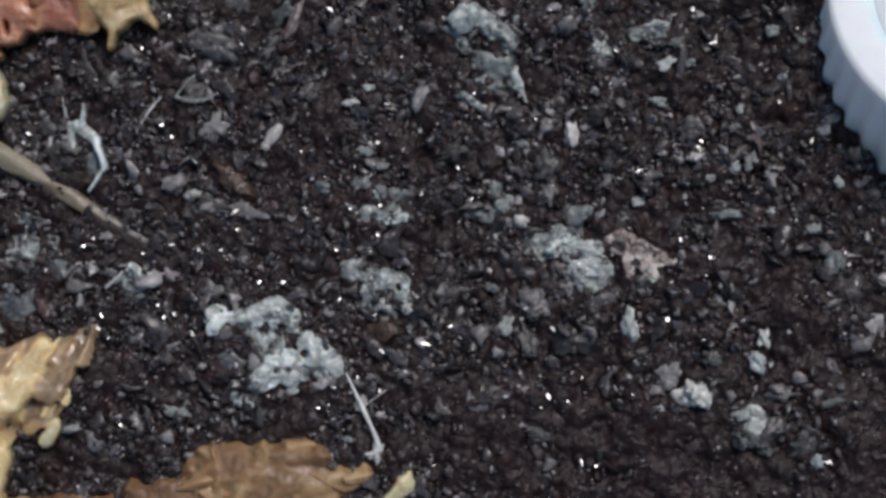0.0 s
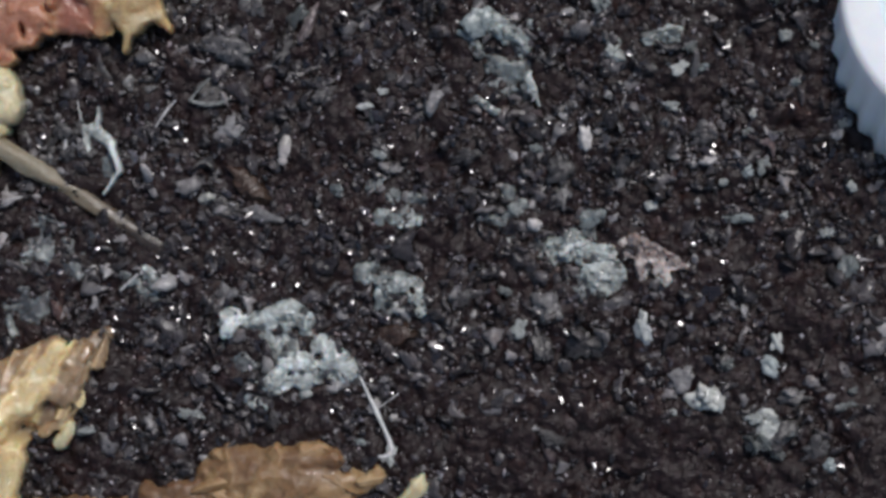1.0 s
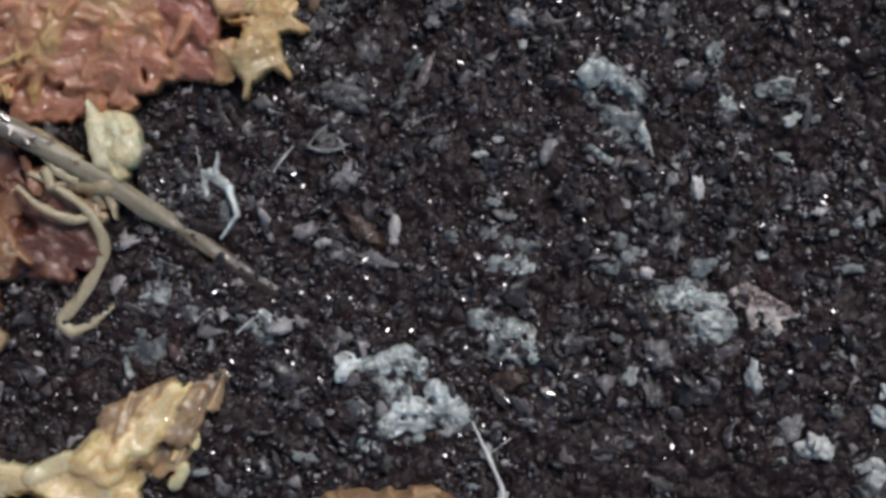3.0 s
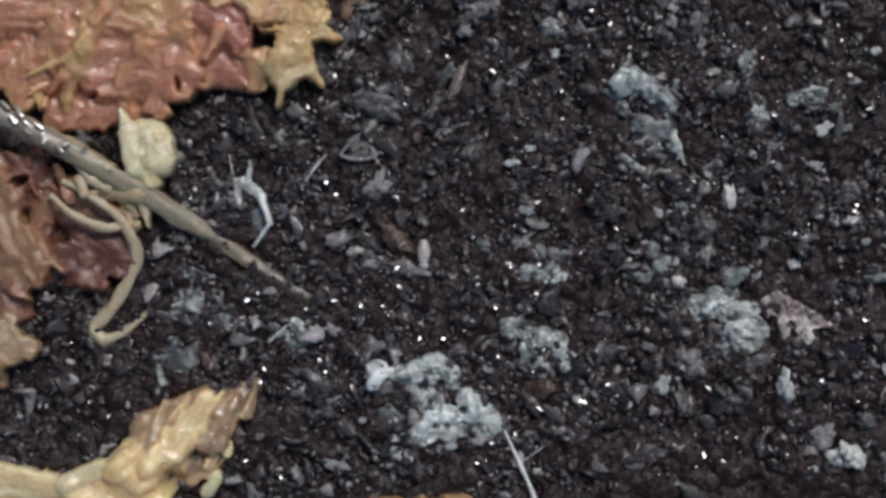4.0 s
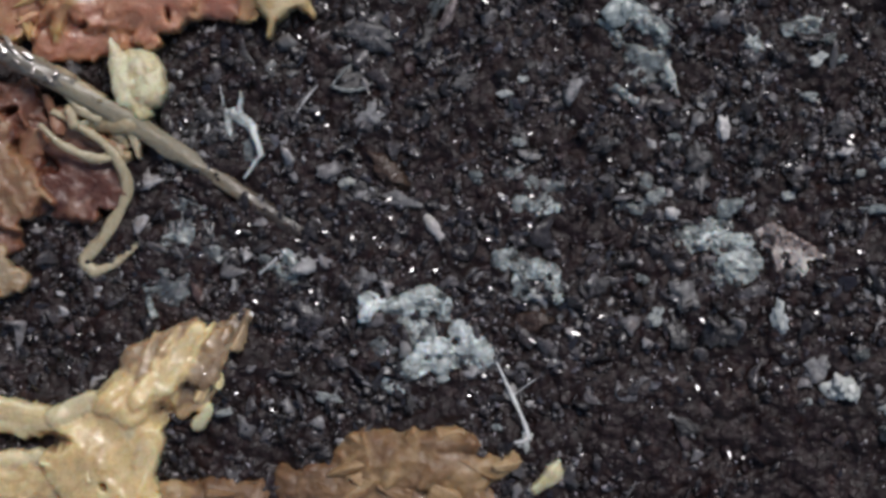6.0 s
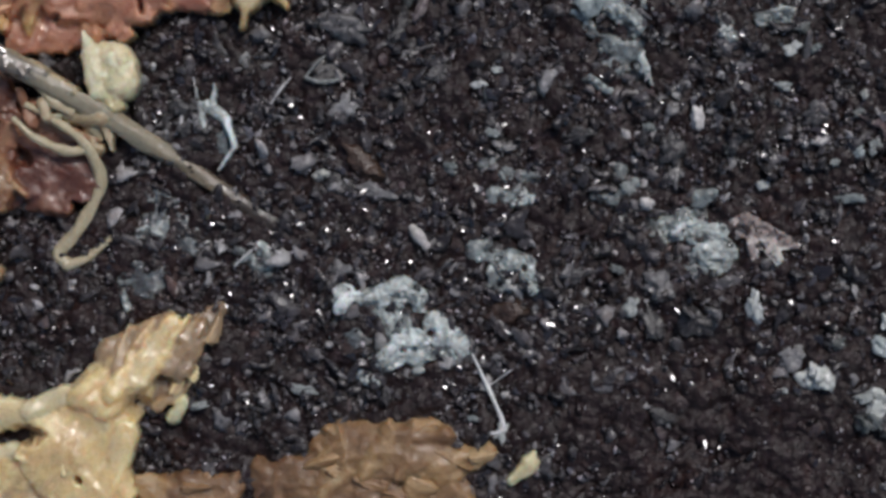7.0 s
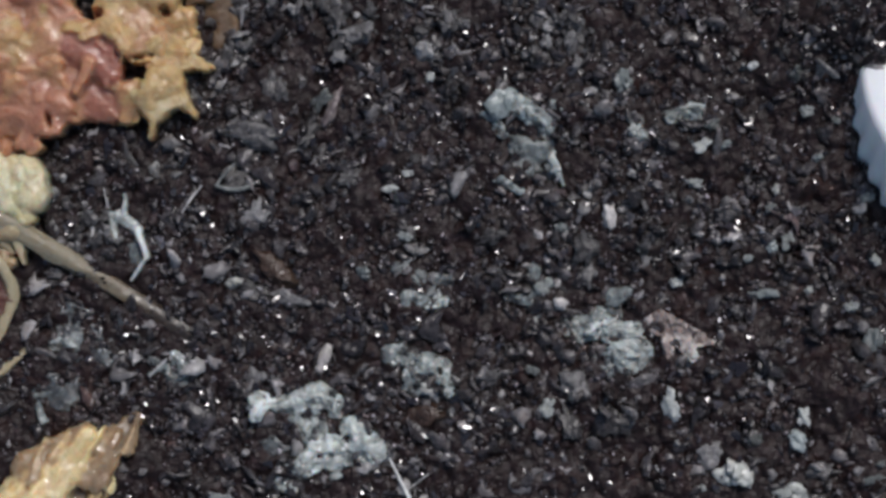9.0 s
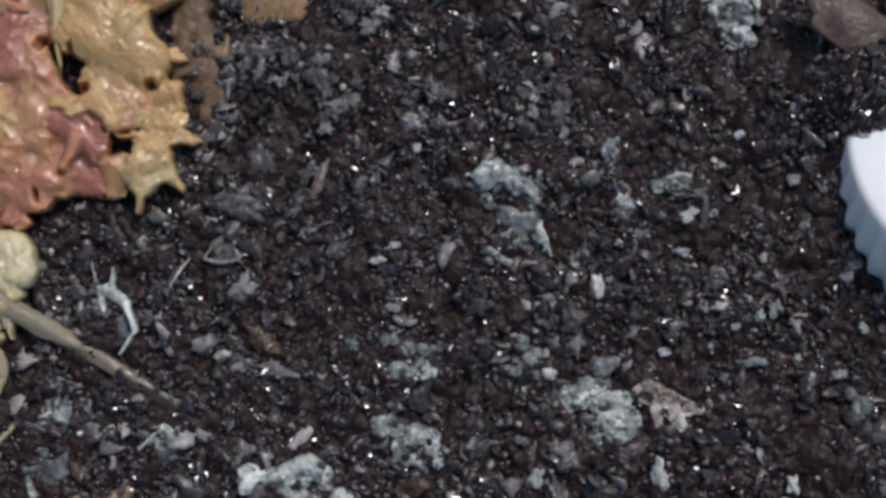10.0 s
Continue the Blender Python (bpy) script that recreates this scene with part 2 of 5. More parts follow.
def vnoise(x, y, seed=0):
    x, y = np.asarray(x, float) + seed * 17.31, np.asarray(y, float) + seed * 7.77
    i, j = np.floor(x).astype(int), np.floor(y).astype(int)
    fx, fy = x - i, y - j
    fx, fy = fx * fx * (3 - 2 * fx), fy * fy * (3 - 2 * fy)
    g = lambda a, b: TABLE[a % 256, b % 256]
    return (g(i, j) * (1 - fx) + g(i + 1, j) * fx) * (1 - fy) + (g(i, j + 1) * (1 - fx) + g(i + 1, j + 1) * fx) * fy


def fbm(x, y, octaves=4, seed=0, gain=0.5):
    s, a, total = 0, 1.0, 0
    for k in range(octaves):
        s = s + a * vnoise(np.asarray(x) * 2 ** k, np.asarray(y) * 2 ** k, seed + 3 * k)
        total += a
        a *= gain
    return s / total - 0.5


def bumps(x, y, cell, seed):
    """Rounded crumbs of about one cell's size, 0 to 1."""
    x, y = x / cell, y / cell
    i, j = np.floor(x).astype(int), np.floor(y).astype(int)
    best = np.zeros_like(x)
    for a in (-1, 0, 1):
        for b in (-1, 0, 1):
            u, v = (i + a + seed * 31) % 256, (j + b + seed * 57) % 256
            px, py, r = i + a + TABLE[u, v], j + b + TABLE[v, u], 0.4 + 0.55 * TABLE[(u + 99) % 256, v]
            d = ((x - px) ** 2 + (y - py) ** 2) / r ** 2
            best = np.maximum(best, r * np.sqrt(np.clip(1 - d, 0, 1)))
    return best


def ground_z(x, y):
    """Height of the soil in millimetres, without its crumbs."""
    x, y = np.asarray(x, float), np.asarray(y, float)
    bank = 4.6 * np.exp(-(((x - 26.0) / 4.2) ** 2 + ((y - 18.4) / 3.5) ** 2)) + 4.2 * np.exp(-(((x - 31.0) / 4.5) ** 2 + ((y - 24.0) / 3.6) ** 2))  # soil heaped against the cap
    return 1.1 * fbm(x / 9, y / 9, 3, 1) + 0.7 * fbm(x / 2.2, y / 2.2, 2, 5) + bank


def ico(level):
    bm = bmesh.new()
    bmesh.ops.create_icosphere(bm, subdivisions=level, radius=1)
    v = np.array([tuple(q.co) for q in bm.verts])
    f = np.array([[q.index for q in p.verts] for p in bm.faces])
    bm.free()
    return v, f


ICO = {k: ico(k) for k in (1, 2, 3)}


def turns(n):
    q = rng.normal(size=(n, 4))
    q /= np.linalg.norm(q, axis=1)[:, None]
    w, x, y, z = q.T
    return np.stack([1 - 2 * (y * y + z * z), 2 * (x * y - z * w), 2 * (x * z + y * w), 2 * (x * y + z * w), 1 - 2 * (x * x + z * z), 2 * (y * z - x * w),
                     2 * (x * z - y * w), 2 * (y * z + x * w), 1 - 2 * (x * x + y * y)], 1).reshape(n, 3, 3)


def scatter(name, at, sizes, level, mat, flat=(0.45, 1.0), jitter=0.25, smooth=False, tilt=None, curl=0.32):
    """Many ragged crumbs in one mesh; at: centres in millimetres."""
    v, f = ICO[level]
    n = len(at)
    s = np.stack([rng.uniform(0.8, 1.45, n), rng.uniform(0.55, 1.0, n), rng.uniform(*flat, n)], 1) * sizes[:, None]
    k = np.ones((n, len(v)))
    for a, w in ((0.38, 2.0), (0.26, 4.0)):
        k += a * np.cos(np.einsum("nj,kj->nk", rng.normal(0, w, (n, 3)), v) + rng.uniform(0, 6.3, (n, 1)))
    k += rng.uniform(-jitter, jitter, k.shape)
    pts = v[None] * np.clip(k, 0.3, 1.7)[:, :, None] * s[:, None, :]
    pts[:, :, 1] += np.clip(rng.normal(0, curl, (n, 1)), -0.8, 0.8) * pts[:, :, 0] ** 2 / sizes[:, None]
    pts[:, :, 2] += rng.normal(0, 0.6 * curl, (n, 1)) * pts[:, :, 0] * pts[:, :, 1] / sizes[:, None]
    if tilt is None:
        spin = turns(n)
    else:
        spin = np.array([Euler((radians(a), radians(b), c)).to_matrix() for a, b, c in zip(rng.normal(0, tilt, n), rng.normal(0, tilt, n), rng.uniform(0, 6.28, n))])
    pts = np.einsum("nij,nkj->nki", spin, pts) + at[:, None, :]
    faces = f[None] + (np.arange(n) * len(v))[:, None, None]
    return mesh_np(name, pts.reshape(-1, 3), faces.reshape(-1, 3), mat, smooth)


def lump(name, mat, seed, stretch=(1, 1, 1), level=2, rough=0.35, smooth=False):
    """One ragged crumb of about 1 mm radius, to be shared."""
    v, f = ICO[level]
    k = np.array([1 + rough * 2 * noise.noise(Vector(q * 1.6) + Vector((seed * 5.1, seed * 2.3, 0))) + rough * 0.8 * noise.noise(Vector(q * 4.0) + Vector((0, seed * 4.1, 9))) for q in v])
    return mesh_np(name, v * k[:, None] * np.array(stretch), f, mat, smooth)


def tube(name, pts, radii, mat, sides=8, wobble=0.0, flat=1.0):
    """A round or flattened strand along points in millimetres, smoothed through them."""
    pts = [Vector(p) for p in pts]
    path, rad = [], []
    for i in range(len(pts) - 1):
        p0, p1, p2, p3 = pts[max(i - 1, 0)], pts[i], pts[i + 1], pts[min(i + 2, len(pts) - 1)]
        for k in range(6):
            u = k / 6
            path.append(0.5 * ((2 * p1) + (p2 - p0) * u + (2 * p0 - 5 * p1 + 4 * p2 - p3) * u * u + (3 * p1 - p0 - 3 * p2 + p3) * u ** 3))
            rad.append(radii[i] * (1 - u) + radii[i + 1] * u)
    path.append(pts[-1]), rad.append(radii[-1])
    v, f = [], []
    for i, (c, r) in enumerate(zip(path, rad)):
        t = (path[min(i + 1, len(path) - 1)] - path[max(i - 1, 0)]).normalized()
        a = t.cross(Vector((0, 0, 1))).normalized()
        b = a.cross(t)
        for k in range(sides):
            w = 2 * math.pi * k / sides
            rr = r * (1 + wobble * (vnoise(i * 0.45, k * 0.9, 3) - 0.5) * 2)
            v.append(c + a * math.cos(w) * rr + b * math.sin(w) * rr * flat)
    for i in range(len(path) - 1):
        for k in range(sides):
            p, q = i * sides + k, i * sides + (k + 1) % sides
            f.append((p, q, q + sides, p + sides))
    for ring in (0, (len(path) - 1) * sides):
        for k in range(0, sides - 2, 2):
            f.append((ring, ring + k + 1, ring + k + 2, ring + k + 2 if k + 3 > sides - 1 else ring + k + 3))
    f = [tuple(q) for q in f if len(set(q)) == 4]
    return mesh_np(name, [tuple(q) for q in v], f, mat, True)


# ---- the soil ----
def axis(a, b, step):
    core = np.arange(a, b, step)
    out = np.cumsum(step * 1.35 ** np.arange(1, 34))
    return np.concatenate([a - out[::-1], core, b + out])


gx, gy = axis(-42, 34, 0.17), axis(-23, 31, 0.17)
X, Y = np.meshgrid(gx, gy)
near = (X > -43) & (X < 35) & (Y > -24) & (Y < 32)
Z = ground_z(X, Y) + np.where(near, 0.45 * bumps(X, Y, 1.7, 1) + 0.35 * bumps(X + 3, Y, 0.8, 2) + 0.5 * fbm(X / 0.7, Y / 0.7, 2, 9) - 0.22, 0)
idx = np.arange(X.size).reshape(X.shape)
quads = np.stack([idx[:-1, :-1], idx[:-1, 1:], idx[1:, 1:], idx[1:, :-1]], -1).reshape(-1, 4)
ground = tagged(new("ground", mesh_np("ground", np.stack([X, Y, Z], -1).reshape(-1, 3), quads, SOIL, True)), "dark moist crumbly soil", "soil", kind="structure")


def spots(n):
    x, y = rng.uniform(-41, 33, n), rng.uniform(-22, 30, n)
    return x, y


def crumbs(name, n, median, spread, level, mat, label, lift, flat, smooth=False, tilt=None, base=-0.38, jitter=0.25):
    x, y = spots(n)
    keep = vnoise(x / 2.5, y / 2.5, 4) + 0.5 * vnoise(x / 0.9, y / 0.9, 8) > rng.uniform(0.1, 0.9, n) * (1 if base < -0.2 else 0.7) + (0 if base < -0.2 else 0.25)
    if base > -0.2:
        calm = 1 / (1 + np.exp(-x / 2.5)) / (1 + np.exp((y + 7) / 2.0))  # fewer flakes and less grit towards +x and -y
        keep &= rng.random(n) > 0.82 * calm
    x, y = x[keep], y[keep]
    r = np.clip(median * np.exp(rng.normal(0, spread, len(x))), 0.07, 0.6)
    at = np.stack([x, y, ground_z(x, y) + base + lift * rng.uniform(-0.4, 1.2, len(x)) + 0.3 * r], 1)
    return tagged(new(name, scatter(name, at, r, level, mat, flat, jitter, smooth=smooth, tilt=tilt)), label, "soil", kind="stuff")


crumbs("soil_crumbs", 9000, 0.2, 0.45, 1, CRUMB, "small dark moist crumbs of loose soil", 0.25, (0.3, 0.7), True)
crumbs("coarse_soil_crumbs", 4000, 0.36, 0.4, 2, CRUMB, "coarser dark brown crumbs of loose soil", 0.2, (0.2, 0.5), True, 30)
crumbs("soil_flakes", 17000, 0.25, 0.5, 2, SPECK, "thin translucent grey flakes scattered in the soil", 0.4, (0.15, 0.45), True, 30, -0.1, 0.2)
crumbs("wet_flakes", 14000, 0.16, 0.4, 1, SHINE, "tiny wet glinting flakes among the soil crumbs", 0.5, (0.1, 0.3), False, 24, -0.12)
crumbs("fine_grit", 38000, 0.085, 0.35, 1, GRITTY, "very fine pale grit speckling the dark soil", 0.4, (0.4, 0.9), True, None, 0.0)


# ---- torn flesh and clumps: lobes laid over one another ----
RELIEF = []  # height and pigment of the newest lobed mesh


def lobed(name, rows, mat, origin, seed=1, step=0.1, ragged=0.5, fill=0, relief=0.09, pits=(), fibre=35, rim=0.0, skirt=0.5, pitted=0.0, sheet=2, longest=2.2):
    """One lumpy mesh out of torn lobes. rows: both ends, radius at either end, height over the soil, pigment (millimetres)."""
    a = np.array(rows)
    reach = np.maximum(a[:, 4], a[:, 5]) + ragged + 0.6
    lo = np.minimum(a[:, 0:2], a[:, 2:4]) - reach[:, None]
    hi = np.maximum(a[:, 0:2], a[:, 2:4]) + reach[:, None]
    x, y = np.meshgrid(np.arange(lo[:, 0].min(), hi[:, 0].max(), step), np.arange(lo[:, 1].min(), hi[:, 1].max(), step))
    z, pig = np.full(x.shape, -1.0), np.zeros(x.shape)
    r = np.random.default_rng(seed)

    def lay(row, k):
        x0, y0, x1, y1, r0, r1, h, p = row
        big = max(r0, r1) + ragged
        i0, i1 = np.searchsorted(y[:, 0], (min(y0, y1) - big, max(y0, y1) + big))
        j0, j1 = np.searchsorted(x[0], (min(x0, x1) - big, max(x0, x1) + big))
        win = (slice(i0, i1), slice(j0, j1))
        gx_, gy_ = x[win], y[win]
        if gx_.size == 0:
            return
        amp = ragged * min(1.0, 0.35 + 0.6 * max(r0, r1))
        wx = gx_ + amp * (1.4 * fbm(gx_ / 1.7, gy_ / 1.7, 3, seed + k % 5) + 0.9 * fbm(gx_ / 0.55, gy_ / 0.55, 2, seed + 20))
        wy = gy_ + amp * (1.4 * fbm(gx_ / 1.7, gy_ / 1.7, 3, seed + 41 + k % 5) + 0.9 * fbm(gx_ / 0.55, gy_ / 0.55, 2, seed + 61))
        run = max(0.01, math.hypot(x1 - x0, y1 - y0))
        tx, ty = (x1 - x0) / run, (y1 - y0) / run
        along, side = (wx - x0) * tx + (wy - y0) * ty, (wy - y0) * tx - (wx - x0) * ty
        u = np.clip(along / run, 0, 1)
        rr = r0 + (r1 - r0) * u
        d = np.hypot(along - u * run, side) / rr
        top = h * (1 - (0.3 * u if r1 < 0.6 * r0 else 0))
        fall = np.minimum(top + 0.45, (0.95 if sheet == 2 else 0.6) * np.minimum(rr, 1.3))
        curve = np.sqrt(np.clip(1 - d ** sheet, 0, 1))
        add = top - fall * (1 - curve) + relief * 4.0 * (fbm(along / 1.9 + k, side / 0.42, 3, seed + k % 7)) * np.clip(curve * 2, 0, 1) + 0.35 * relief * np.sin(side * 2.6 / max(0.4, r0) + k) + rim * np.exp(-((d - 0.86) / 0.1) ** 2)
        add = np.where(d < 1, add, -9)
        old = z[win].copy()
        if k >= 50:
            add = np.where(old > -0.3, add, -9)
        soft = 0.14 if k < 50 else 0.32
        k2 = np.clip(0.5 + 0.5 * (add - old) / soft, 0, 1)
        z[win] = np.where(add > -5, add * k2 + old * (1 - k2) + 0.5 * soft * k2 * (1 - k2), old)
        pig[win] = np.where((add > old) & (add > -5), p + 0.25 * fbm(gx_ / 1.2, gy_ / 1.2, 3, seed + 9 + k % 3), pig[win])

    for k, row in enumerate(rows):
        lay(row, k)
    if fill:
        cand = np.argwhere(z > 0.25)
        for k in range(fill):
            i, j = cand[r.integers(len(cand))]
            th = radians(fibre) + 4.5 * float(fbm(x[i, j] / 5, y[i, j] / 5, 2, seed + 33)) + r.normal(0, 0.45) + (math.pi if r.random() < 0.5 else 0)
            run, wide = longest * r.uniform(0.28, 1.0), min(0.33 * longest, 0.8) * r.uniform(0.25, 1.0)
            lay((x[i, j], y[i, j], x[i, j] + run * math.cos(th), y[i, j] + run * math.sin(th), wide, wide * r.uniform(0.3, 0.9), z[i, j] + r.uniform(-0.1, 0.16), float(np.clip(pig[i, j] + r.normal(-0.03, 0.13), -0.5, 1.1))), 50 + k)
    for px, py, rx, ry, ang in pits:
        fray = min(0.9, 1.5 * min(rx, ry))
        c, s = math.cos(radians(ang)), math.sin(radians(ang))
        qx, qy = x + fray * fbm(x / 0.6, y / 0.6, 3, seed + 3) - px, y + fray * fbm(x / 0.6, y / 0.6, 3, seed + 13) - py
        d = np.hypot((qx * c + qy * s) / rx, (qy * c - qx * s) / ry)
        z = np.where(d < 1.25, np.maximum(z - 1.5 * np.clip(1.25 - d, 0, 1.25), np.minimum(z, 0.25)), z)
        # pits raise pigment too, so flesh hollows carry some shade in their colour
        pig = pig + 0.35 * np.clip(1.25 - d, 0, 1)
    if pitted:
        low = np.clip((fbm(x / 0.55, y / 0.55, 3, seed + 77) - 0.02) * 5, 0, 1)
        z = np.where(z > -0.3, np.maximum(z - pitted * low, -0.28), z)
        # grit hollows also lose pigment: their shade is put into the colour
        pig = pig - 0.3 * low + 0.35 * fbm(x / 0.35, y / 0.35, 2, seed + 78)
    for _ in range(4 if not pitted else 1):
        pig = 0.2 * (pig + np.roll(pig, 1, 0) + np.roll(pig, -1, 0) + np.roll(pig, 1, 1) + np.roll(pig, -1, 1))
    calm = z
    for _ in range(2):
        calm = 0.2 * (calm + np.roll(calm, 1, 0) + np.roll(calm, -1, 0) + np.roll(calm, 1, 1) + np.roll(calm, -1, 1))
    RELIEF[:] = [(x, y, calm, pig)]
    inside = z > -0.4
    z = np.where(inside, np.maximum(0.75 * calm + 0.25 * z, -0.45), z) + ground_z(x, y)
    cell = inside[:-1, :-1] & inside[:-1, 1:] & inside[1:, 1:] & inside[1:, :-1]
    idx = np.arange(x.size).reshape(x.shape)
    q = np.stack([idx[:-1, :-1], idx[:-1, 1:], idx[1:, 1:], idx[1:, :-1]], -1)[cell]
    used = np.unique(q)
    back = np.full(x.size, -1)
    back[used] = np.arange(len(used))
    upper = np.stack([x.ravel()[used] - origin[0], y.ravel()[used] - origin[1], z.ravel()[used]], 1)
    lower = upper.copy()
    lower[:, 2] = ground_z(x, y).ravel()[used] - 0.5 - skirt
    n = len(used)
    q = back[q]
    edges = np.concatenate([q[:, [k, (k + 1) % 4]] for k in range(4)])
    key, rev = edges[:, 0] * n + edges[:, 1], edges[:, 1] * n + edges[:, 0]
    rimmed = edges[~np.isin(key, rev)]
    wall = np.stack([rimmed[:, 1], rimmed[:, 0], rimmed[:, 0] + n, rimmed[:, 1] + n], 1)
    me = mesh_np(name, np.concatenate([upper, lower]), np.concatenate([q, q[:, ::-1] + n, wall]), mat, True)
    att = me.attributes.new("pigment", "FLOAT", "POINT")
    pv = np.clip(pig.ravel()[used], -0.5, 1.2).astype(np.float32)
    att.data.foreach_set("value", np.concatenate([pv, pv]))
    return me


def torn_sheet(row, mat, at, seed, lift=None):
    """A thin torn sheet of tissue from root to tip, cupped, with a ragged rim; lift: heights of both ends."""
    x0, y0, x1, y1, r0, r1, h, p = row
    r = np.random.default_rng(seed)
    run = max(0.2, math.hypot(x1 - x0, y1 - y0))
    t, s = Vector(((x1 - x0) / run, (y1 - y0) / run)), Vector((-(y1 - y0) / run, (x1 - x0) / run))
    st, ac = 15, 9
    za, zb = lift if lift else (h, 0.62 * h)
    ph, thick = r.uniform(0, 6.3, 5), 0.05 + 0.05 * min(1.0, r0)
    base = float(ground_z(x0, y0))
    top, low, pig = [], [], []
    for i in range(st):
        u = i / (st - 1)
        shape = min(1.0, 0.55 + 2.2 * u) * max(0.04, 1 - u ** 5) ** 0.7
        wide = [(r0 + (r1 - r0) * u) * shape * r.uniform(0.78, 1.18) for _ in (0, 1)]
        sway = 0.3 * r0 * math.sin(2.6 * u + ph[0])
        for k in range(ac):
            v = 2 * k / (ac - 1) - 1
            off = sway + v * wide[v > 0]
            q = ((u * 1.12 - 0.12) * run, off)
            z = base + za + (zb - za) * u + r0 * (0.16 * math.sin(4 * u + ph[1]) + 0.14 * math.sin(3 * v + 2 * u + ph[2]) - 0.42 * v * v) + 0.06 * math.sin(8 * v + 3 * u + ph[3])
            rim = thick * (1 - abs(v) ** 3) * (1 if 0 < i < st - 1 else 0.2) + 0.012
            px, py = x0 + t.x * q[0] + s.x * q[1] - at[0], y0 + t.y * q[0] + s.y * q[1] - at[1]
            top.append((px, py, z + rim)), low.append((px, py, z - rim))
            pig.append(p + 0.16 * math.sin(5 * v + ph[4]) * (1 - 0.5 * u) + r.normal(0, 0.04))
    f, n = [], st * ac
    for i in range(st - 1):
        for k in range(ac - 1):
            a = i * ac + k
            f += [(a, a + ac, a + ac + 1, a + 1), (n + a, n + a + 1, n + a + ac + 1, n + a + ac)]
        a, b = i * ac, i * ac + ac - 1
        f += [(a, n + a, n + a + ac, a + ac), (b, b + ac, n + b + ac, n + b)]
    for k in range(ac - 1):
        a, b = k, (st - 1) * ac + k
        f += [(a, a + 1, n + a + 1, n + a), (b, n + b, n + b + 1, b + 1)]
    f = [q[::-1] for q in f]
    me = mesh_np("torn_flap", top + low, f, mat, True)
    me.attributes.new("pigment", "FLOAT", "POINT").data.foreach_set("value", np.clip(pig + pig, -0.5, 1.2).astype(np.float32))
    return me


def scrap_of(label, rows, mat, part="flesh", name="food_scrap", category="food scrap", group="", flaps=(), veils=0, **kw):
    """flaps: those rows that are torn loose, each a part of its own; veils: thin shreds lying on the flesh."""
    thing = tagged(new(name), label, category, group)
    a = np.array(rows)
    at = (float(a[:, 0].mean()), float(a[:, 1].mean()))
    thing.matrix_basis = pose(at[0] * MM, at[1] * MM, 0)
    child(part, lobed(part, [q for k, q in enumerate(rows) if k not in flaps], mat, at, **kw), thing)
    x, y, z, pig = RELIEF[-1]
    for k in flaps:
        child("torn_flap", torn_sheet(rows[k], THIN_OF[mat], at, kw["seed"] + k), thing)
    r = np.random.default_rng(kw["seed"] + 900)
    step = x[0, 1] - x[0, 0]
    cand = np.argwhere(z > 0.5)
    for k in range(veils):
        i, j = cand[r.integers(len(cand))]
        th, run, wide = radians(kw["fibre"]) + r.normal(0, 0.6) + (math.pi if r.random() < 0.5 else 0), r.uniform(1.0, 2.6), r.uniform(0.25, 0.7)
        i2, j2 = i + int(run * math.sin(th) / step), j + int(run * math.cos(th) / step)
        if not (0 <= i2 < z.shape[0] and 0 <= j2 < z.shape[1]) or z[i2, j2] < 0.3:
            continue
        row = (x[i, j], y[i, j], x[i2, j2], y[i2, j2], wide, wide * r.uniform(0.3, 0.8), 0, float(np.clip(pig[i, j] - r.uniform(0.0, 0.16), -0.4, 1)))
        child("torn_flap", torn_sheet(row, THIN_OF[mat], at, kw["seed"] * 50 + k, (z[i, j] + 0.04, z[i2, j2] + 0.05)), thing)
    return thing


# ---- fruit scraps ----
PINK_LOBES = [(-35.12, 16.26, -25.44, 14.94, 4.27, 2.67, 2.00, 0.42), (-25.43, 15.63, -22.01, 14.06, 2.67, 1.50, 2.20, 0.85), (-30.15, 14.27, -26.05, 13.78, 2.31, 1.96, 2.70, 0.59), (-33.33, 11.13, -27.06, 11.56, 1.35, 0.93, 1.50, 0.62), (-28.37, 17.63, -25.49, 15.35, 1.85, 0.85, 3.10, 0.12), (-31.74, 14.06, -30.28, 12.23, 1.50, 0.57, 2.80, 0.18), (-33.18, 16.17, -34.91, 13.66, 1.57, 0.93, 2.90, 0.37), (-37.13, 17.57, -34.29, 17.60, 1.78, 1.42, 2.80, 0.47), (-32.13, 18.67, -28.91, 17.10, 1.71, 1.21, 3.00, 0.29), (-23.82, 18.10, -22.19, 16.34, 1.57, 1.35, 2.60, 0.95), (-20.10, 18.01, -17.76, 16.78, 1.50, 1.14, 2.30, 0.02), (-17.76, 16.60, -18.90, 14.09, 1.21, 1.28, 2.30, -0.05)]
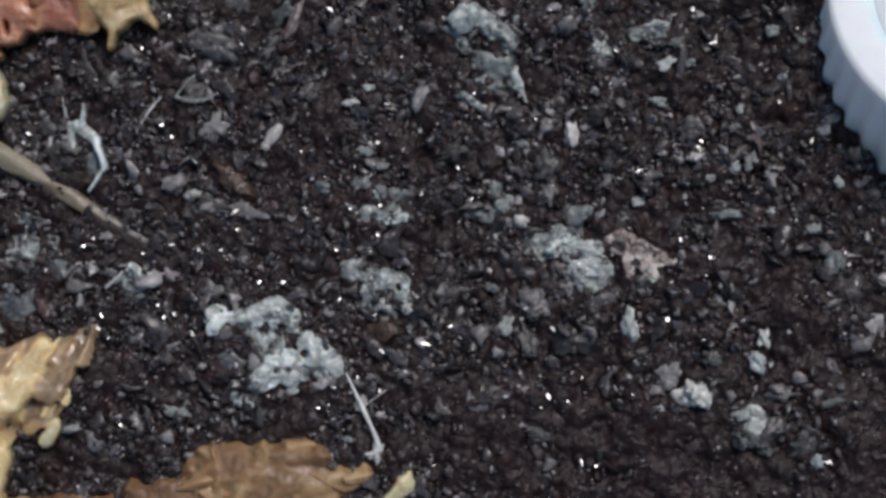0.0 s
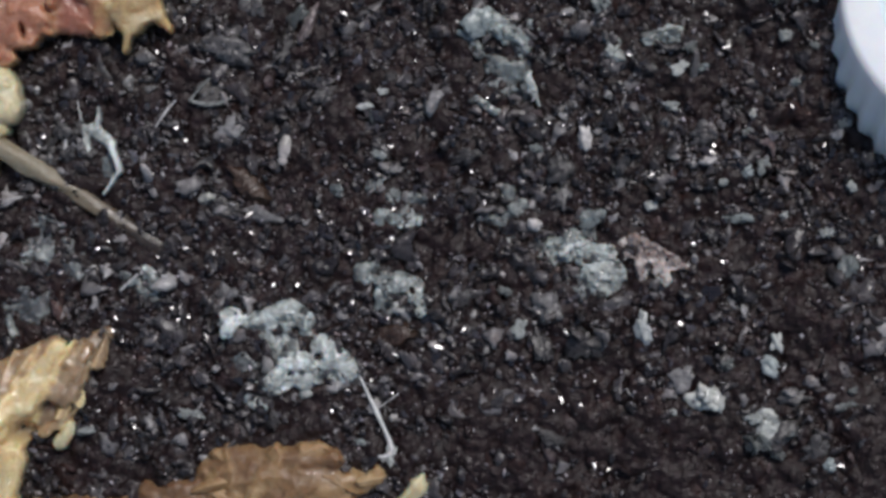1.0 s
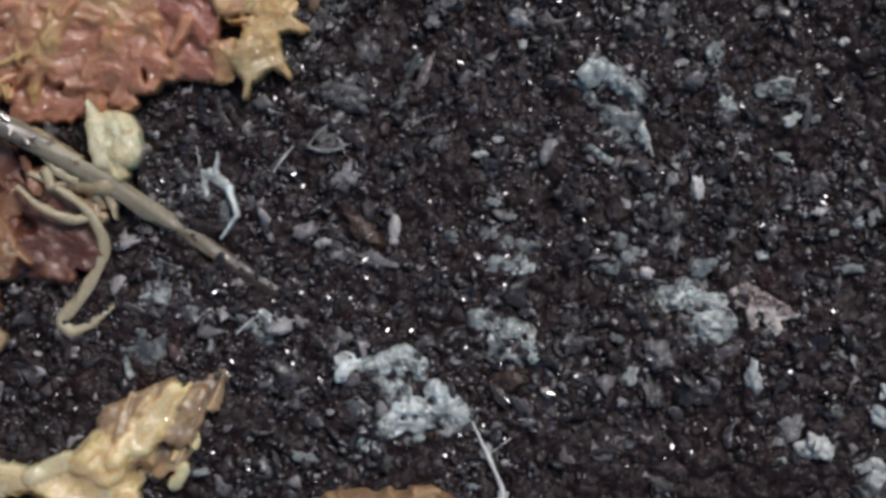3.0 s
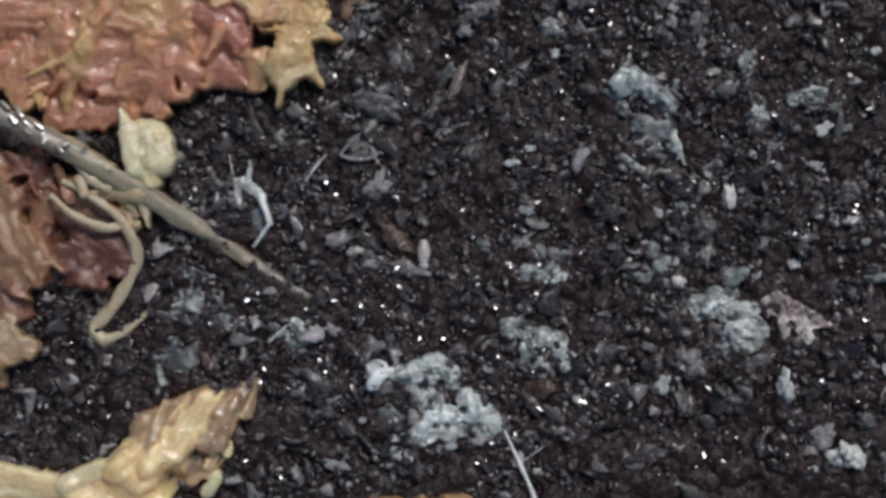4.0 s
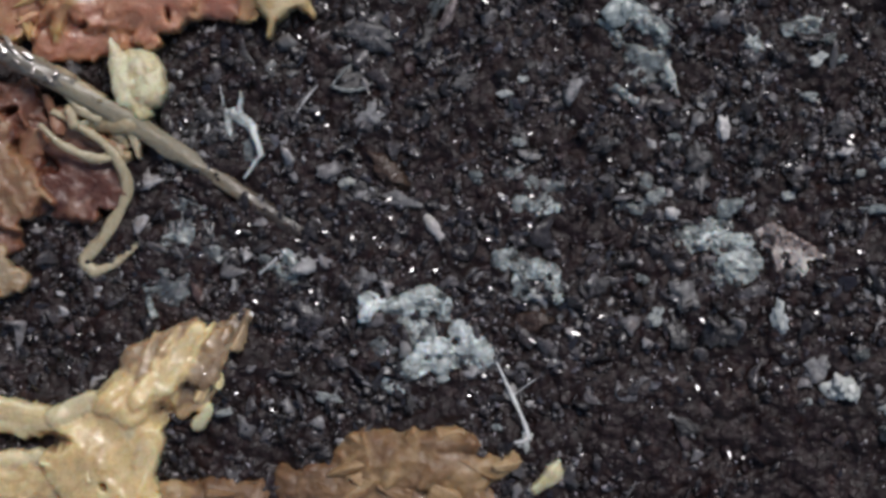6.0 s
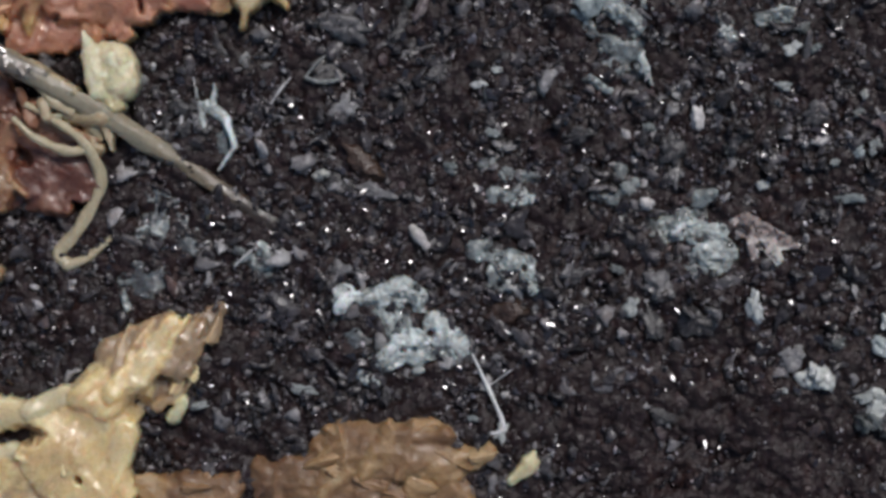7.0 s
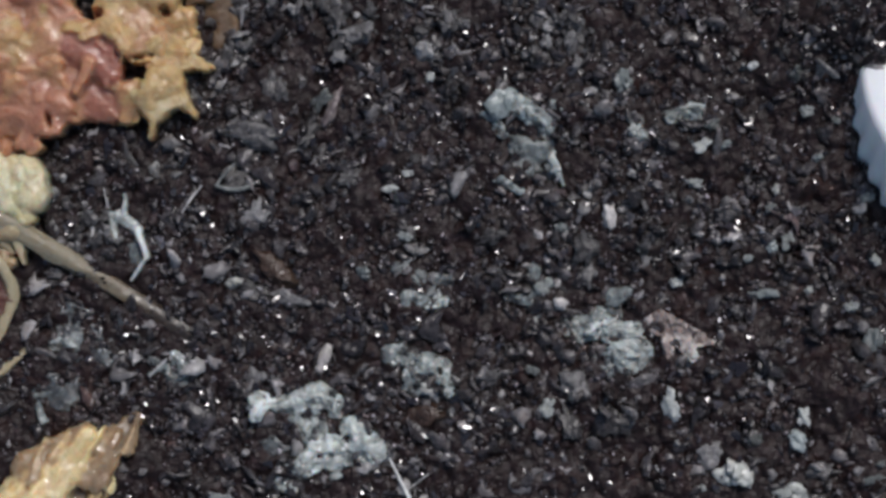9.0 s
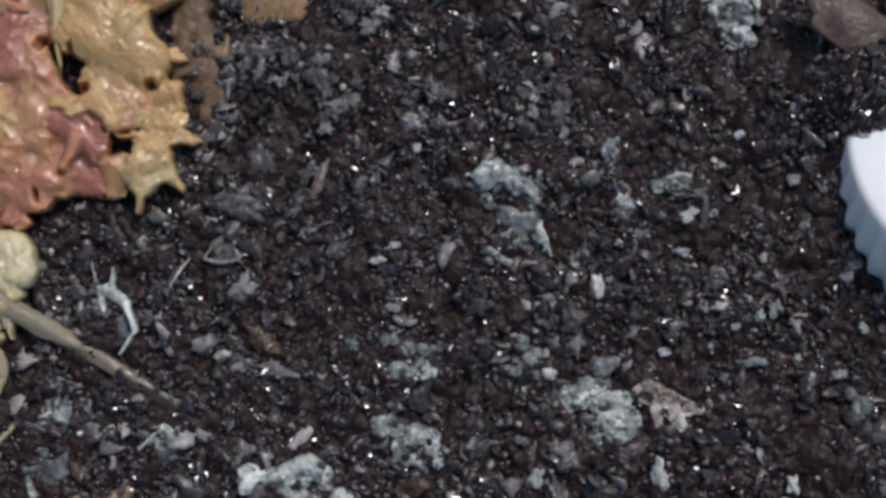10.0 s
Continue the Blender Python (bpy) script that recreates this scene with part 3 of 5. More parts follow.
PINK_LOBES += [(-18.43, 15.48, -16.65, 12.90, 1.21, 0.21, 2.70, -0.1), (-19.12, 14.75, -19.40, 11.86, 0.93, 0.25, 2.80, -0.25), (-18.10, 16.75, -15.42, 16.07, 0.85, 0.18, 2.50, -0.05), (-20.59, 14.62, -21.03, 12.82, 1.00, 0.43, 2.20, 0.2), (-20.27, 13.25, -21.58, 12.66, 0.50, 0.14, 1.60, 0.05), (-30.28, 17.74, -33.24, 14.51, 0.64, 0.32, 3.40, 0.25), (-23.05, 16.47, -23.84, 14.68, 0.46, 0.36, 2.90, 0.37), (-34.98, 12.46, -34.32, 11.22, 0.64, 0.18, 2.40, 0.05), (-27.80, 14.97, -26.35, 13.21, 0.71, 0.36, 3.10, 0.32), (-25.34, 16.25, -24.78, 14.48, 0.78, 0.36, 3.00, 0.3), (-36.49, 14.43, -35.73, 12.29, 1.42, 1.07, 2.20, 0.37), (-29.13, 12.73, -28.21, 11.13, 1.07, 0.64, 2.20, 0.47)]
UPPER_LOBES = [(-22.23, 23.92, -18.78, 21.02, 2.56, 1.64, 3.20, 0), (-21.14, 19.69, -19.42, 17.72, 1.78, 1.35, 2.90, 0.12), (-23.93, 25.65, -23.87, 20.74, 0.71, 0.18, 3.70, -0.35), (-26.59, 21.79, -25.06, 19.46, 1.64, 1.57, 2.60, 0.4), (-25.61, 18.41, -27.25, 16.16, 1.71, 1.78, 2.60, 0.32), (-27.03, 23.36, -27.26, 20.90, 1.07, 0.93, 2.90, 0.7), (-17.61, 18.96, -17.16, 17.00, 1.35, 0.71, 2.20, 0.1), (-25.55, 24.46, -26.64, 23.07, 1.21, 0.85, 2.20, 0.75), (-19.39, 23.46, -17.51, 21.31, 1.21, 0.57, 3.50, -0.12), (-21.99, 18.99, -20.62, 17.37, 0.78, 0.50, 3.20, 0.05), (-17.16, 21.82, -16.11, 21.08, 0.71, 0.14, 1.90, 0.1), (-29.78, 23.13, -29.18, 18.16, 3.20, 3.20, 2.40, 0.5)]
UPPER_LOBES += [(-23.92, 28.21, -18.66, 27.38, 3.92, 3.20, 3.00, 0.1), (-30.25, 28.01, -27.44, 27.94, 3.20, 3.20, 3.00, 0.4)]
PINK_PITS = [(-23.39, 21.70, 0.21, 0.71, -12), (-22.63, 19.63, 0.43, 0.28, 10), (-25.14, 22.44, 0.43, 0.36, 0), (-18.34, 19.64, 0.28, 0.32, 0), (-19.91, 16.78, 0.85, 0.14, 8), (-20.53, 15.81, 0.43, 0.21, 40), (-15.73, 18.16, 0.50, 0.36, 0)]
PINK_PITS_B = [(-25.67, 12.95, 0.14, 0.50, 10), (-31.09, 12.27, 0.28, 0.18, 0), (-20.43, 15.69, 0.78, 0.21, 25)]
# high pigment of the left lobes is partly shadow put into the colour
RED_LOBES = [(-36.51, 5.54, -31.82, 4.52, 3.20, 2.35, 1.30, 0.75), (-30.91, 3.45, -29.63, 2.21, 2.21, 1.57, 1.30, 0.95), (-37.18, 4.41, -35.35, 1.59, 2.21, 1.85, 2.30, 0.22), (-37.27, 1.58, -36.33, -1.45, 1.78, 1.28, 1.60, 0.75), (-37.16, -3.59, -35.31, -3.74, 1.78, 0.93, 2.60, -0.25), (-37.29, -5.38, -36.63, -6.27, 1.21, 0.36, 1.80, -0.2), (-35.01, 7.68, -36.60, 6.41, 1.21, 0.93, 1.80, 0.8), (-33.97, 3.06, -31.79, 1.65, 1.78, 1.42, 1.20, 1), (-32.79, 5.90, -31.37, 6.81, 0.93, 0.57, 2.10, 0.55), (-34.19, 5.52, -34.87, 3.38, 0.93, 0.71, 2.20, 0.4), (-31.77, 5.58, -28.18, 4.73, 0.78, 0.64, 1.70, 0.35), (-33.30, 7.66, -32.92, 6.06, 0.36, 0.28, 2.40, 0.5)]
RED_LOBES += [(-36.10, -0.55, -35.54, -1.62, 1.21, 0.64, 1.00, 0.6), (-40.03, 7.62, -39.81, -4.53, 3.20, 2.49, 1.80, 0.6), (-34.85, 3.37, -34.40, 2.31, 0.36, 0.28, 2.30, 0.1), (-34.02, 1.63, -30.76, 0.59, 1.42, 1.00, 0.80, 1)]
RED_PITS = [(-35.10, 4.63, 0.50, 0.43, 0), (-33.19, 3.58, 0.50, 0.57, 0), (-33.25, 6.80, 0.21, 0.50, 10), (-35.68, 6.77, 0.64, 0.21, 20)]
TUFT_LOBES = [(-29.75, -14.92, -26.80, -10.32, 3.49, 2.06, 2.40, 0.08), (-28.33, -17.38, -31.18, -14.59, 2.56, 1.78, 2.30, 0.02), (-27.08, -9.29, -24.09, -7.14, 1.64, 1.14, 1.70, 0.5), (-25.84, -10.13, -23.47, -6.42, 0.93, 0.25, 2.50, -0.12), (-27.21, -9.28, -27.47, -7.98, 0.64, 0.36, 2.00, 0.15), (-23.61, -8.75, -20.79, -5.89, 1.64, 0.57, 1.10, 0.8), (-21.46, -7.84, -20.52, -5.88, 0.64, 0.14, 1.30, 0.5), (-24.67, -11.44, -22.27, -10.07, 1.14, 0.50, 0.90, 0.75), (-23.59, -12.85, -23.10, -11.96, 0.57, 0.61, 0.90, -0.3), (-29.83, -11.31, -32.36, -12.49, 0.85, 0.85, 2.10, -0.25), (-32.41, -12.69, -38.36, -12.13, 0.93, 1.64, 1.80, -0.15), (-31.84, -15.01, -38.39, -15.27, 0.71, 0.64, 1.50, -0.25)]
TUFT_LOBES += [(-33.04, -16.60, -38.35, -16.82, 1.07, 1.21, 1.60, 0.05), (-26.43, -13.49, -27.56, -17.38, 0.78, 0.93, 2.30, -0.1), (-29.03, -11.38, -26.59, -9.60, 1.07, 0.64, 2.70, 0.1), (-24.89, -9.26, -24.55, -7.84, 0.71, 0.28, 2.20, 0), (-22.85, -7.85, -22.08, -6.78, 0.64, 0.28, 1.60, 0.4), (-27.80, -12.07, -24.83, -9.94, 0.93, 0.50, 2.70, 0.05), (-22.53, -10.35, -22.00, -9.63, 0.43, 0.32, 1.10, -0.05), (-29.13, -11.08, -29.00, -10.16, 0.28, 0.14, 1.60, -0.35), (-31.61, -18.89, -28.76, -19.93, 3.20, 2.85, 1.60, 0.3), (-38.38, -18.25, -33.06, -18.57, 1.78, 2.14, 1.40, 0.5), (-25.62, -8.21, -24.57, -6.96, 0.57, 0.28, 2.10, 0.3), (-24.25, -9.63, -23.03, -7.85, 0.50, 0.21, 1.60, 0.25)]
TUFT_LOBES += [(-26.94, -9.80, -26.33, -7.08, 0.53, 0.21, 2.20, 0.42), (-26.22, -9.44, -24.83, -6.71, 0.61, 0.21, 2.30, 0.12), (-24.55, -9.26, -22.74, -6.28, 0.61, 0.21, 2.10, 0.02), (-23.93, -9.79, -21.63, -6.84, 0.61, 0.21, 1.90, 0.5), (-23.26, -10.15, -20.81, -6.70, 0.53, 0.18, 1.60, 0.6), (-23.64, -11.13, -21.95, -9.27, 0.53, 0.21, 1.30, 0.15), (-24.63, -12.20, -22.80, -10.98, 0.46, 0.21, 1.20, 0.4), (-27.16, -11.17, -25.78, -9.23, 0.71, 0.32, 3.00, 0)]
TUFT_PITS = [(-32.75, -13.93, 1.21, 0.53, 0), (-29.37, -16.73, 0.18, 0.32, 25), (-25.80, -11.93, 0.57, 0.78, -30)]
OCHRE_LOBES = [(-12.53, -15.42, -7.55, -14.85, 2.67, 2.21, 1.10, 0.35), (-6.84, -15.90, -3.65, -14.88, 1.57, 0.71, 1.20, 0.08), (-17.51, -16.72, -13.24, -16.33, 1.57, 2.14, 0.90, 0.6), (-19.99, -17.27, -24.26, -17.84, 1.07, 1.50, 0.90, 0.55), (-24.58, -17.81, -25.65, -17.11, 1.28, 0.78, 1.20, -0.05), (-10.40, -14.86, -8.25, -16.61, 1.57, 1.07, 1.30, 0.3), (-15.36, -17.41, -10.37, -18.43, 2.49, 2.85, 1.00, 0.5), (-6.11, -18.06, -10.37, -19.16, 2.14, 2.85, 0.90, 0.3), (-13.60, -14.91, -11.83, -14.18, 0.85, 0.85, 1.00, 0.3), (-4.71, -15.35, -3.12, -14.73, 0.43, 0.28, 1.30, -0.1), (-9.34, -13.79, -6.50, -13.95, 0.71, 0.64, 1.20, 0.55), (-8.61, -16.61, -6.83, -17.30, 0.85, 0.64, 1.40, 0.05)]
DRY_LOBES = [(-16.29, 25.83, -16.66, 20.47, 1.14, 0.71, 0.90, 0.5), (-15.10, 20.81, -14.80, 18.30, 1.21, 0.85, 0.70, 0.6), (-13.99, 21.66, -13.61, 22.73, 0.50, 0.21, 0.90, 0.1), (-15.63, 24.42, -14.62, 21.89, 1.07, 1.00, 0.60, 0.8), (-14.31, 19.73, -13.98, 18.65, 0.57, 0.36, 0.60, 0.3)]
CRUMB_LOBES = [(-2.26, -16.70, -1.05, -15.62, 0.32, 0.71, 0.80, -0.2), (-1.05, -15.62, -0.84, -14.95, 0.71, 0.25, 0.90, -0.25)]
BACK_LOBES = [(-40.0, 22.0, -26.0, 26.0, 4.5, 4.0, 2.6, 0.4), (-41.0, 15.0, -38.0, 22.0, 3.0, 4.0, 2.4, 0.5)]  # goes on past the view
scrap_of("moist pink and cream torn fruit flesh on the soil", BACK_LOBES + PINK_LOBES + UPPER_LOBES, PULP, seed=11, step=0.085, fill=330, pits=PINK_PITS + PINK_PITS_B, fibre=40, flaps=(18, 21, 28, 36), veils=12, sheet=3)
scrap_of("reddish brown and cream fruit flesh under a stalk", RED_LOBES, PULP_RED, seed=23, step=0.085, fill=260, pits=RED_PITS, fibre=110, flaps=(8, 9, 10, 11, 14), veils=8, sheet=3)
scrap_of("cream torn tuft of fruit flesh with pointed shreds", TUFT_LOBES, PULP_CREAM, seed=37, step=0.085, relief=0.06, fill=24, pits=TUFT_PITS, fibre=50, ragged=0.4, flaps=(6, 18, 19, 29), veils=4, sheet=3)
scrap_of("flat ochre brown piece of fruit peel flesh", OCHRE_LOBES, OCHRE, seed=51, fill=90, fibre=15, ragged=0.55, flaps=(9, 11), veils=10)
scrap_of("thin dull brown strip of drying fruit flesh", DRY_LOBES, DRY, seed=67, fill=30, fibre=75, ragged=0.6)
scrap_of("small pale cream pointed crumb of flesh", CRUMB_LOBES, PULP_CREAM, name="food_crumb", seed=71, step=0.06, ragged=0.25)

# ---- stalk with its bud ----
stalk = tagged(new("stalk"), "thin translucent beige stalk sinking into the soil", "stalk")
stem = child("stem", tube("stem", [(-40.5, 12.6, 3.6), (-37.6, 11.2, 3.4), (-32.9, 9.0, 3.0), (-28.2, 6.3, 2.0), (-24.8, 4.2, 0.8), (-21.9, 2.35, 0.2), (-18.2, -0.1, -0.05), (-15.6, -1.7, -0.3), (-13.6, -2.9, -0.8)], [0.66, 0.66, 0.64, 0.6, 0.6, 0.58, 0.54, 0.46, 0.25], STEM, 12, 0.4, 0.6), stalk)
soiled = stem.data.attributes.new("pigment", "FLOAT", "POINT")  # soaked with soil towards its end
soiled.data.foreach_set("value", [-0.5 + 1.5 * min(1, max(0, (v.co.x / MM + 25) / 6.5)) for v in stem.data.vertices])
child("sheath", tube("sheath", [(-40.5, 12.6, 3.6), (-37.6, 11.2, 3.4), (-34.5, 9.75, 3.2), (-31.5, 8.3, 2.7)], [0.72, 0.74, 0.72, 0.52], SHEATH, 12, 0.25), stalk, None, "clear wet film with glints")
FILM_AT = ((-36.18, 11.4, 0.3, -12), (-35.3, 10.95, 0.34, -25), (-35.7, 10.5, 0.3, -15), (-35.0, 10.4, 0.22, -10), (-34.1, 10.1, 0.28, 0), (-34.8, 9.75, 0.2, -10), (-33.75, 9.25, 0.26, -65), (-32.8, 8.75, 0.28, -20), (-32.4, 9.0, 0.2, 70))
def film_facet(r):
    ring = [(math.cos(2 * math.pi * k / 8) * r, math.sin(2 * math.pi * k / 8) * 0.4 * r * (1 + 0.3 * math.sin(5 * k))) for k in range(8)]
    v = [(x, y, 0.05) for x, y in ring] + [(1.2 * x, 1.2 * y, -0.4) for x, y in ring] + [(0, 0, 0.06), (0, 0, -0.45)]
    f = []
    for k in range(8):
        j = (k + 1) % 8
        f += [(k, j, 16), (8 + j, 8 + k, 17), (k, 8 + k, 8 + j), (k, 8 + j, j)]
    return mesh_np("film_facet", v, f, GLINT)


half = (sun_way + Vector((0, 0, 1))).normalized().to_track_quat("Z", "Y").to_matrix().to_4x4()
for x, y, r, ang in FILM_AT:
    zz = 3.35 + 0.06 * (-37.6 - x) + 0.9
    child("film_facet", film_facet(1.35 * r), stalk, Matrix.Translation((x * MM, y * MM, zz * MM)) @ half @ pose(0, 0, 0, rng.normal(0, 2), rng.normal(0, 2), ang), "flat glint of clear wet film")
BUD_LOBES = [(-28.72, 9.82, -28.40, 7.57, 0.85, 0.68, 2.75, -0.3), (-27.36, 9.73, -26.84, 8.30, 1.28, 1.21, 2.90, -0.2), (-29.25, 11.46, -28.95, 10.42, 0.14, 0.57, 2.50, -0.3), (-26.42, 8.66, -25.70, 8.39, 0.57, 0.14, 2.40, -0.2), (-27.61, 7.40, -27.39, 6.97, 1.00, 0.78, 2.40, -0.05), (-27.94, 10.08, -27.77, 8.11, 0.85, 0.78, 2.65, 0), (-26.50, 9.13, -26.34, 8.13, 0.50, 0.64, 2.70, -0.3)]
JOINT_LOBES = [(-31.83, 6.84, -31.46, 5.95, 0.50, 0.39, 2.60, 0), (-31.46, 5.95, -29.64, 4.82, 0.32, 0.28, 2.10, -0.15), (-31.10, 5.95, -29.03, 6.77, 0.32, 0.36, 2.20, -0.2), (-30.02, 6.14, -28.23, 5.99, 0.64, 0.64, 2.40, 0.1), (-28.05, 6.17, -27.48, 4.03, 0.71, 0.18, 2.20, -0.1), (-27.79, 5.63, -26.85, 5.14, 0.64, 0.14, 1.60, -0.05), (-29.10, 4.19, -28.38, 4.02, 0.64, 0.50, 1.50, 0.1), (-29.11, 5.26, -28.85, 4.19, 0.50, 0.50, 1.60, 0.2), (-32.66, 9.34, -29.87, 7.58, 0.43, 0.43, 3.00, 0.15)]
child("bud", lobed("bud", BUD_LOBES, BULB, (0, 0), 81, 0.06, 0.25, 8, relief=0.04, fibre=90, longest=1.4, skirt=0.0), stalk, None, "pale cream bud")
child("joint", lobed("joint", JOINT_LOBES, JOINT, (0, 0), 83, 0.06, 0.25, relief=0.05, skirt=0.0), stalk, None, "torn beige tissue where the stalk branches")
for pts, r in (([(-32.9, 6.8, 2.2), (-30.7, 5.6, 2.3), (-28.9, 4.0, 1.9), (-28.3, 1.8, 1.2), (-29.6, -0.9, 0.8), (-31.0, -2.5, 0.6), (-30.3, -3.2, 0.5), (-29.1, -2.7, 0.5), (-27.5, -1.4, 0.4)], 0.38),
               ([(-33.6, 5.9, 2.6), (-32.0, 4.6, 2.6), (-30.3, 3.9, 2.2), (-29.0, 4.0, 1.9)], 0.3), ([(-29.2, 6.6, 2.0), (-28.7, 5.4, 1.5), (-28.2, 4.6, 1.1)], 0.42), ([(-31.9, 7.8, 2.6), (-31.0, 6.9, 2.4), (-29.8, 6.2, 2.3)], 0.32)):
    n = len(pts)
    child("tendril", tube("tendril", pts, [r * (0.35 + 0.75 * math.sin(math.pi * (i + 0.6) / (n + 0.2))) * rng.uniform(0.8, 1.15) for i in range(n)], TENDRIL, 8, 0.45, 0.6), stalk)

# ---- bottle cap ----
CAP_R, CAP_H = 10.4, 7.0


def lathe(name, prof, seg, mat, ridges=0):
    v, f = [], []
    for r, z in prof:
        for k in range(seg):
            a = 2 * math.pi * k / seg
            rr = r + ((0.2 if z < CAP_H - 2 else 0.05) * math.cos(a * ridges) if ridges and z < CAP_H - 0.6 else 0)
            v.append((rr * math.cos(a), rr * math.sin(a), z))
    for i in range(len(prof) - 1):
        for k in range(seg):
            f.append((i * seg + k, i * seg + (k + 1) % seg, (i + 1) * seg + (k + 1) % seg, (i + 1) * seg + k))
    return mesh_np(name, v, f, mat, True)


cap = tagged(new("bottle_cap"), "white ridged plastic bottle cap half sunk in soil", "bottle cap")
cap.matrix_basis = pose(35.85 * MM, 15.3 * MM, 3.6 * MM, -24, -7, 0) @ Matrix.Translation((0, 0, -CAP_H * MM))
child("skirt", lathe("skirt", [(CAP_R + 0.2, 0), (CAP_R + 1.3, 0), (CAP_R + 1.0, CAP_H - 3.2), (CAP_R + 0.7, CAP_H - 1.6), (CAP_R + 0.4, CAP_H - 0.5), (CAP_R + 0.2, CAP_H - 0.1), (CAP_R - 0.1, CAP_H), (CAP_R - 2.0, CAP_H)], 720, WHITE, 45), cap)
child("top", lathe("top", [(CAP_R - 1.98, CAP_H), (CAP_R - 2.1, CAP_H - 0.15), (CAP_R - 2.5, CAP_H - 0.15)], 180, CYAN), cap, None, "pale blue ring on the top")
child("disc", lathe("disc", [(CAP_R - 2.45, CAP_H - 0.14), (CAP_R - 2.6, CAP_H), (0.02, CAP_H)], 180, WHITE), cap)

# ---- pale crumb clusters ----
MIDDLES = [lump("flake", MIDDLE, 80 + k, (1.0, rng.uniform(0.55, 0.95), rng.uniform(0.14, 0.28)), 3, 0.42, True) for k in range(10)]
DULLS = [lump("flake", DULL, 40 + k, (1.0, rng.uniform(0.5, 0.9), rng.uniform(0.12, 0.24)), 3, 0.5, True) for k in range(10)]
SPECKS = [lump("soil_grain", MINERAL, 60 + k, (1.0, rng.uniform(0.55, 0.95), rng.uniform(0.4, 0.9)), 1, 0.3) for k in range(10)]


def cluster(x, y, blobs, label="pale grey-green crumbly clump on the dark soil", kinds=None, more=1.7):
    """blobs: offsets and radii in millimetres, filled with flakes."""
    z = float(ground_z(x, y))
    c = tagged(new("crumb_cluster"), label, "soil clump", "pale clumps in the soil")
    c.matrix_basis = pose(x * MM, y * MM, z * MM)
    for bx, by, br, n in blobs:
        for k in range(int(n * more)):
            a, d = rng.uniform(0, 2 * math.pi), 1.15 * br * math.sqrt(rng.random())
            s = (rng.uniform(0.3, 0.65) if rng.random() < 0.5 else rng.uniform(0.75, 1.25)) * min(1.0, 0.6 + br * 0.3)
            s *= 0.55 if kinds is DULLS else (1.0 if kinds else 0.72)
            child("flake", (kinds or MIDDLES)[int(rng.integers(10))], c, pose((bx + d * math.cos(a)) * MM, (by + d * math.sin(a)) * MM, rng.uniform(0.15, 0.75) * MM, rng.normal(0, 22), rng.normal(0, 22), rng.uniform(0, 360)) @ Matrix.Scale(s, 4))


CLUMP_A = [(-12.87, -5.02, -13.15, -5.67, 0.92, 0.63, 1.10, 1), (-11.93, -5.19, -9.78, -4.92, 0.55, 0.92, 0.90, 0.7), (-9.25, -4.85, -8.13, -5.34, 1.26, 0.92, 0.90, 0.72), (-10.85, -5.65, -9.69, -7.14, 0.67, 0.84, 0.60, 0.45), (-9.41, -6.35, -8.97, -7.50, 0.76, 0.67, 0.70, 0.5), (-9.11, -7.93, -8.04, -7.88, 0.92, 0.67, 1.00, 0.9), (-9.68, -8.79, -10.46, -9.30, 0.92, 0.67, 0.80, 0.65), (-8.32, -8.71, -7.17, -8.31, 0.92, 0.84, 0.80, 0.6), (-6.90, -6.98, -5.88, -8.19, 1.09, 1.18, 1.00, 0.75), (-11.61, -10.06, -11.03, -10.49, 0.55, 0.50, 0.70, 0.6), (-8.24, -9.75, -8.02, -9.64, 0.38, 0.34, 0.50, 0.5), (-12.63, -7.45, -11.55, -8.16, 1.43, 1.18, 0.25, 0.12)]
PITS_A = [(-8.84, -5.80, 0.25, 0.18, 0), (-7.40, -7.40, 0.25, 0.32, 0), (-10.46, -7.99, 0.43, 0.25, 20), (-9.10, -8.48, 0.21, 0.18, 0), (-5.97, -6.92, 0.25, 0.21, 0)]
CLUMP_B = [(-4.42, -2.08, -3.85, -1.58, 0.84, 0.38, 0.80, 0.4), (-3.70, -2.44, -2.91, -2.86, 0.59, 0.59, 0.60, 0.35), (-2.45, -2.71, -1.48, -3.07, 0.84, 0.92, 0.90, 0.62), (-3.33, -4.34, -2.18, -4.43, 0.67, 0.42, 0.60, 0.35), (-3.52, -3.44, -3.15, -4.15, 0.50, 0.59, 0.60, 0.4), (-1.47, -3.78, -1.18, -4.21, 0.63, 0.55, 0.70, 0.5), (-0.96, -4.71, -0.75, -4.57, 0.42, 0.34, 0.90, 0.75)]
PITS_B = [(-2.36, -3.72, 0.46, 0.28, 10), (-1.51, -3.25, 0.21, 0.21, 0)]
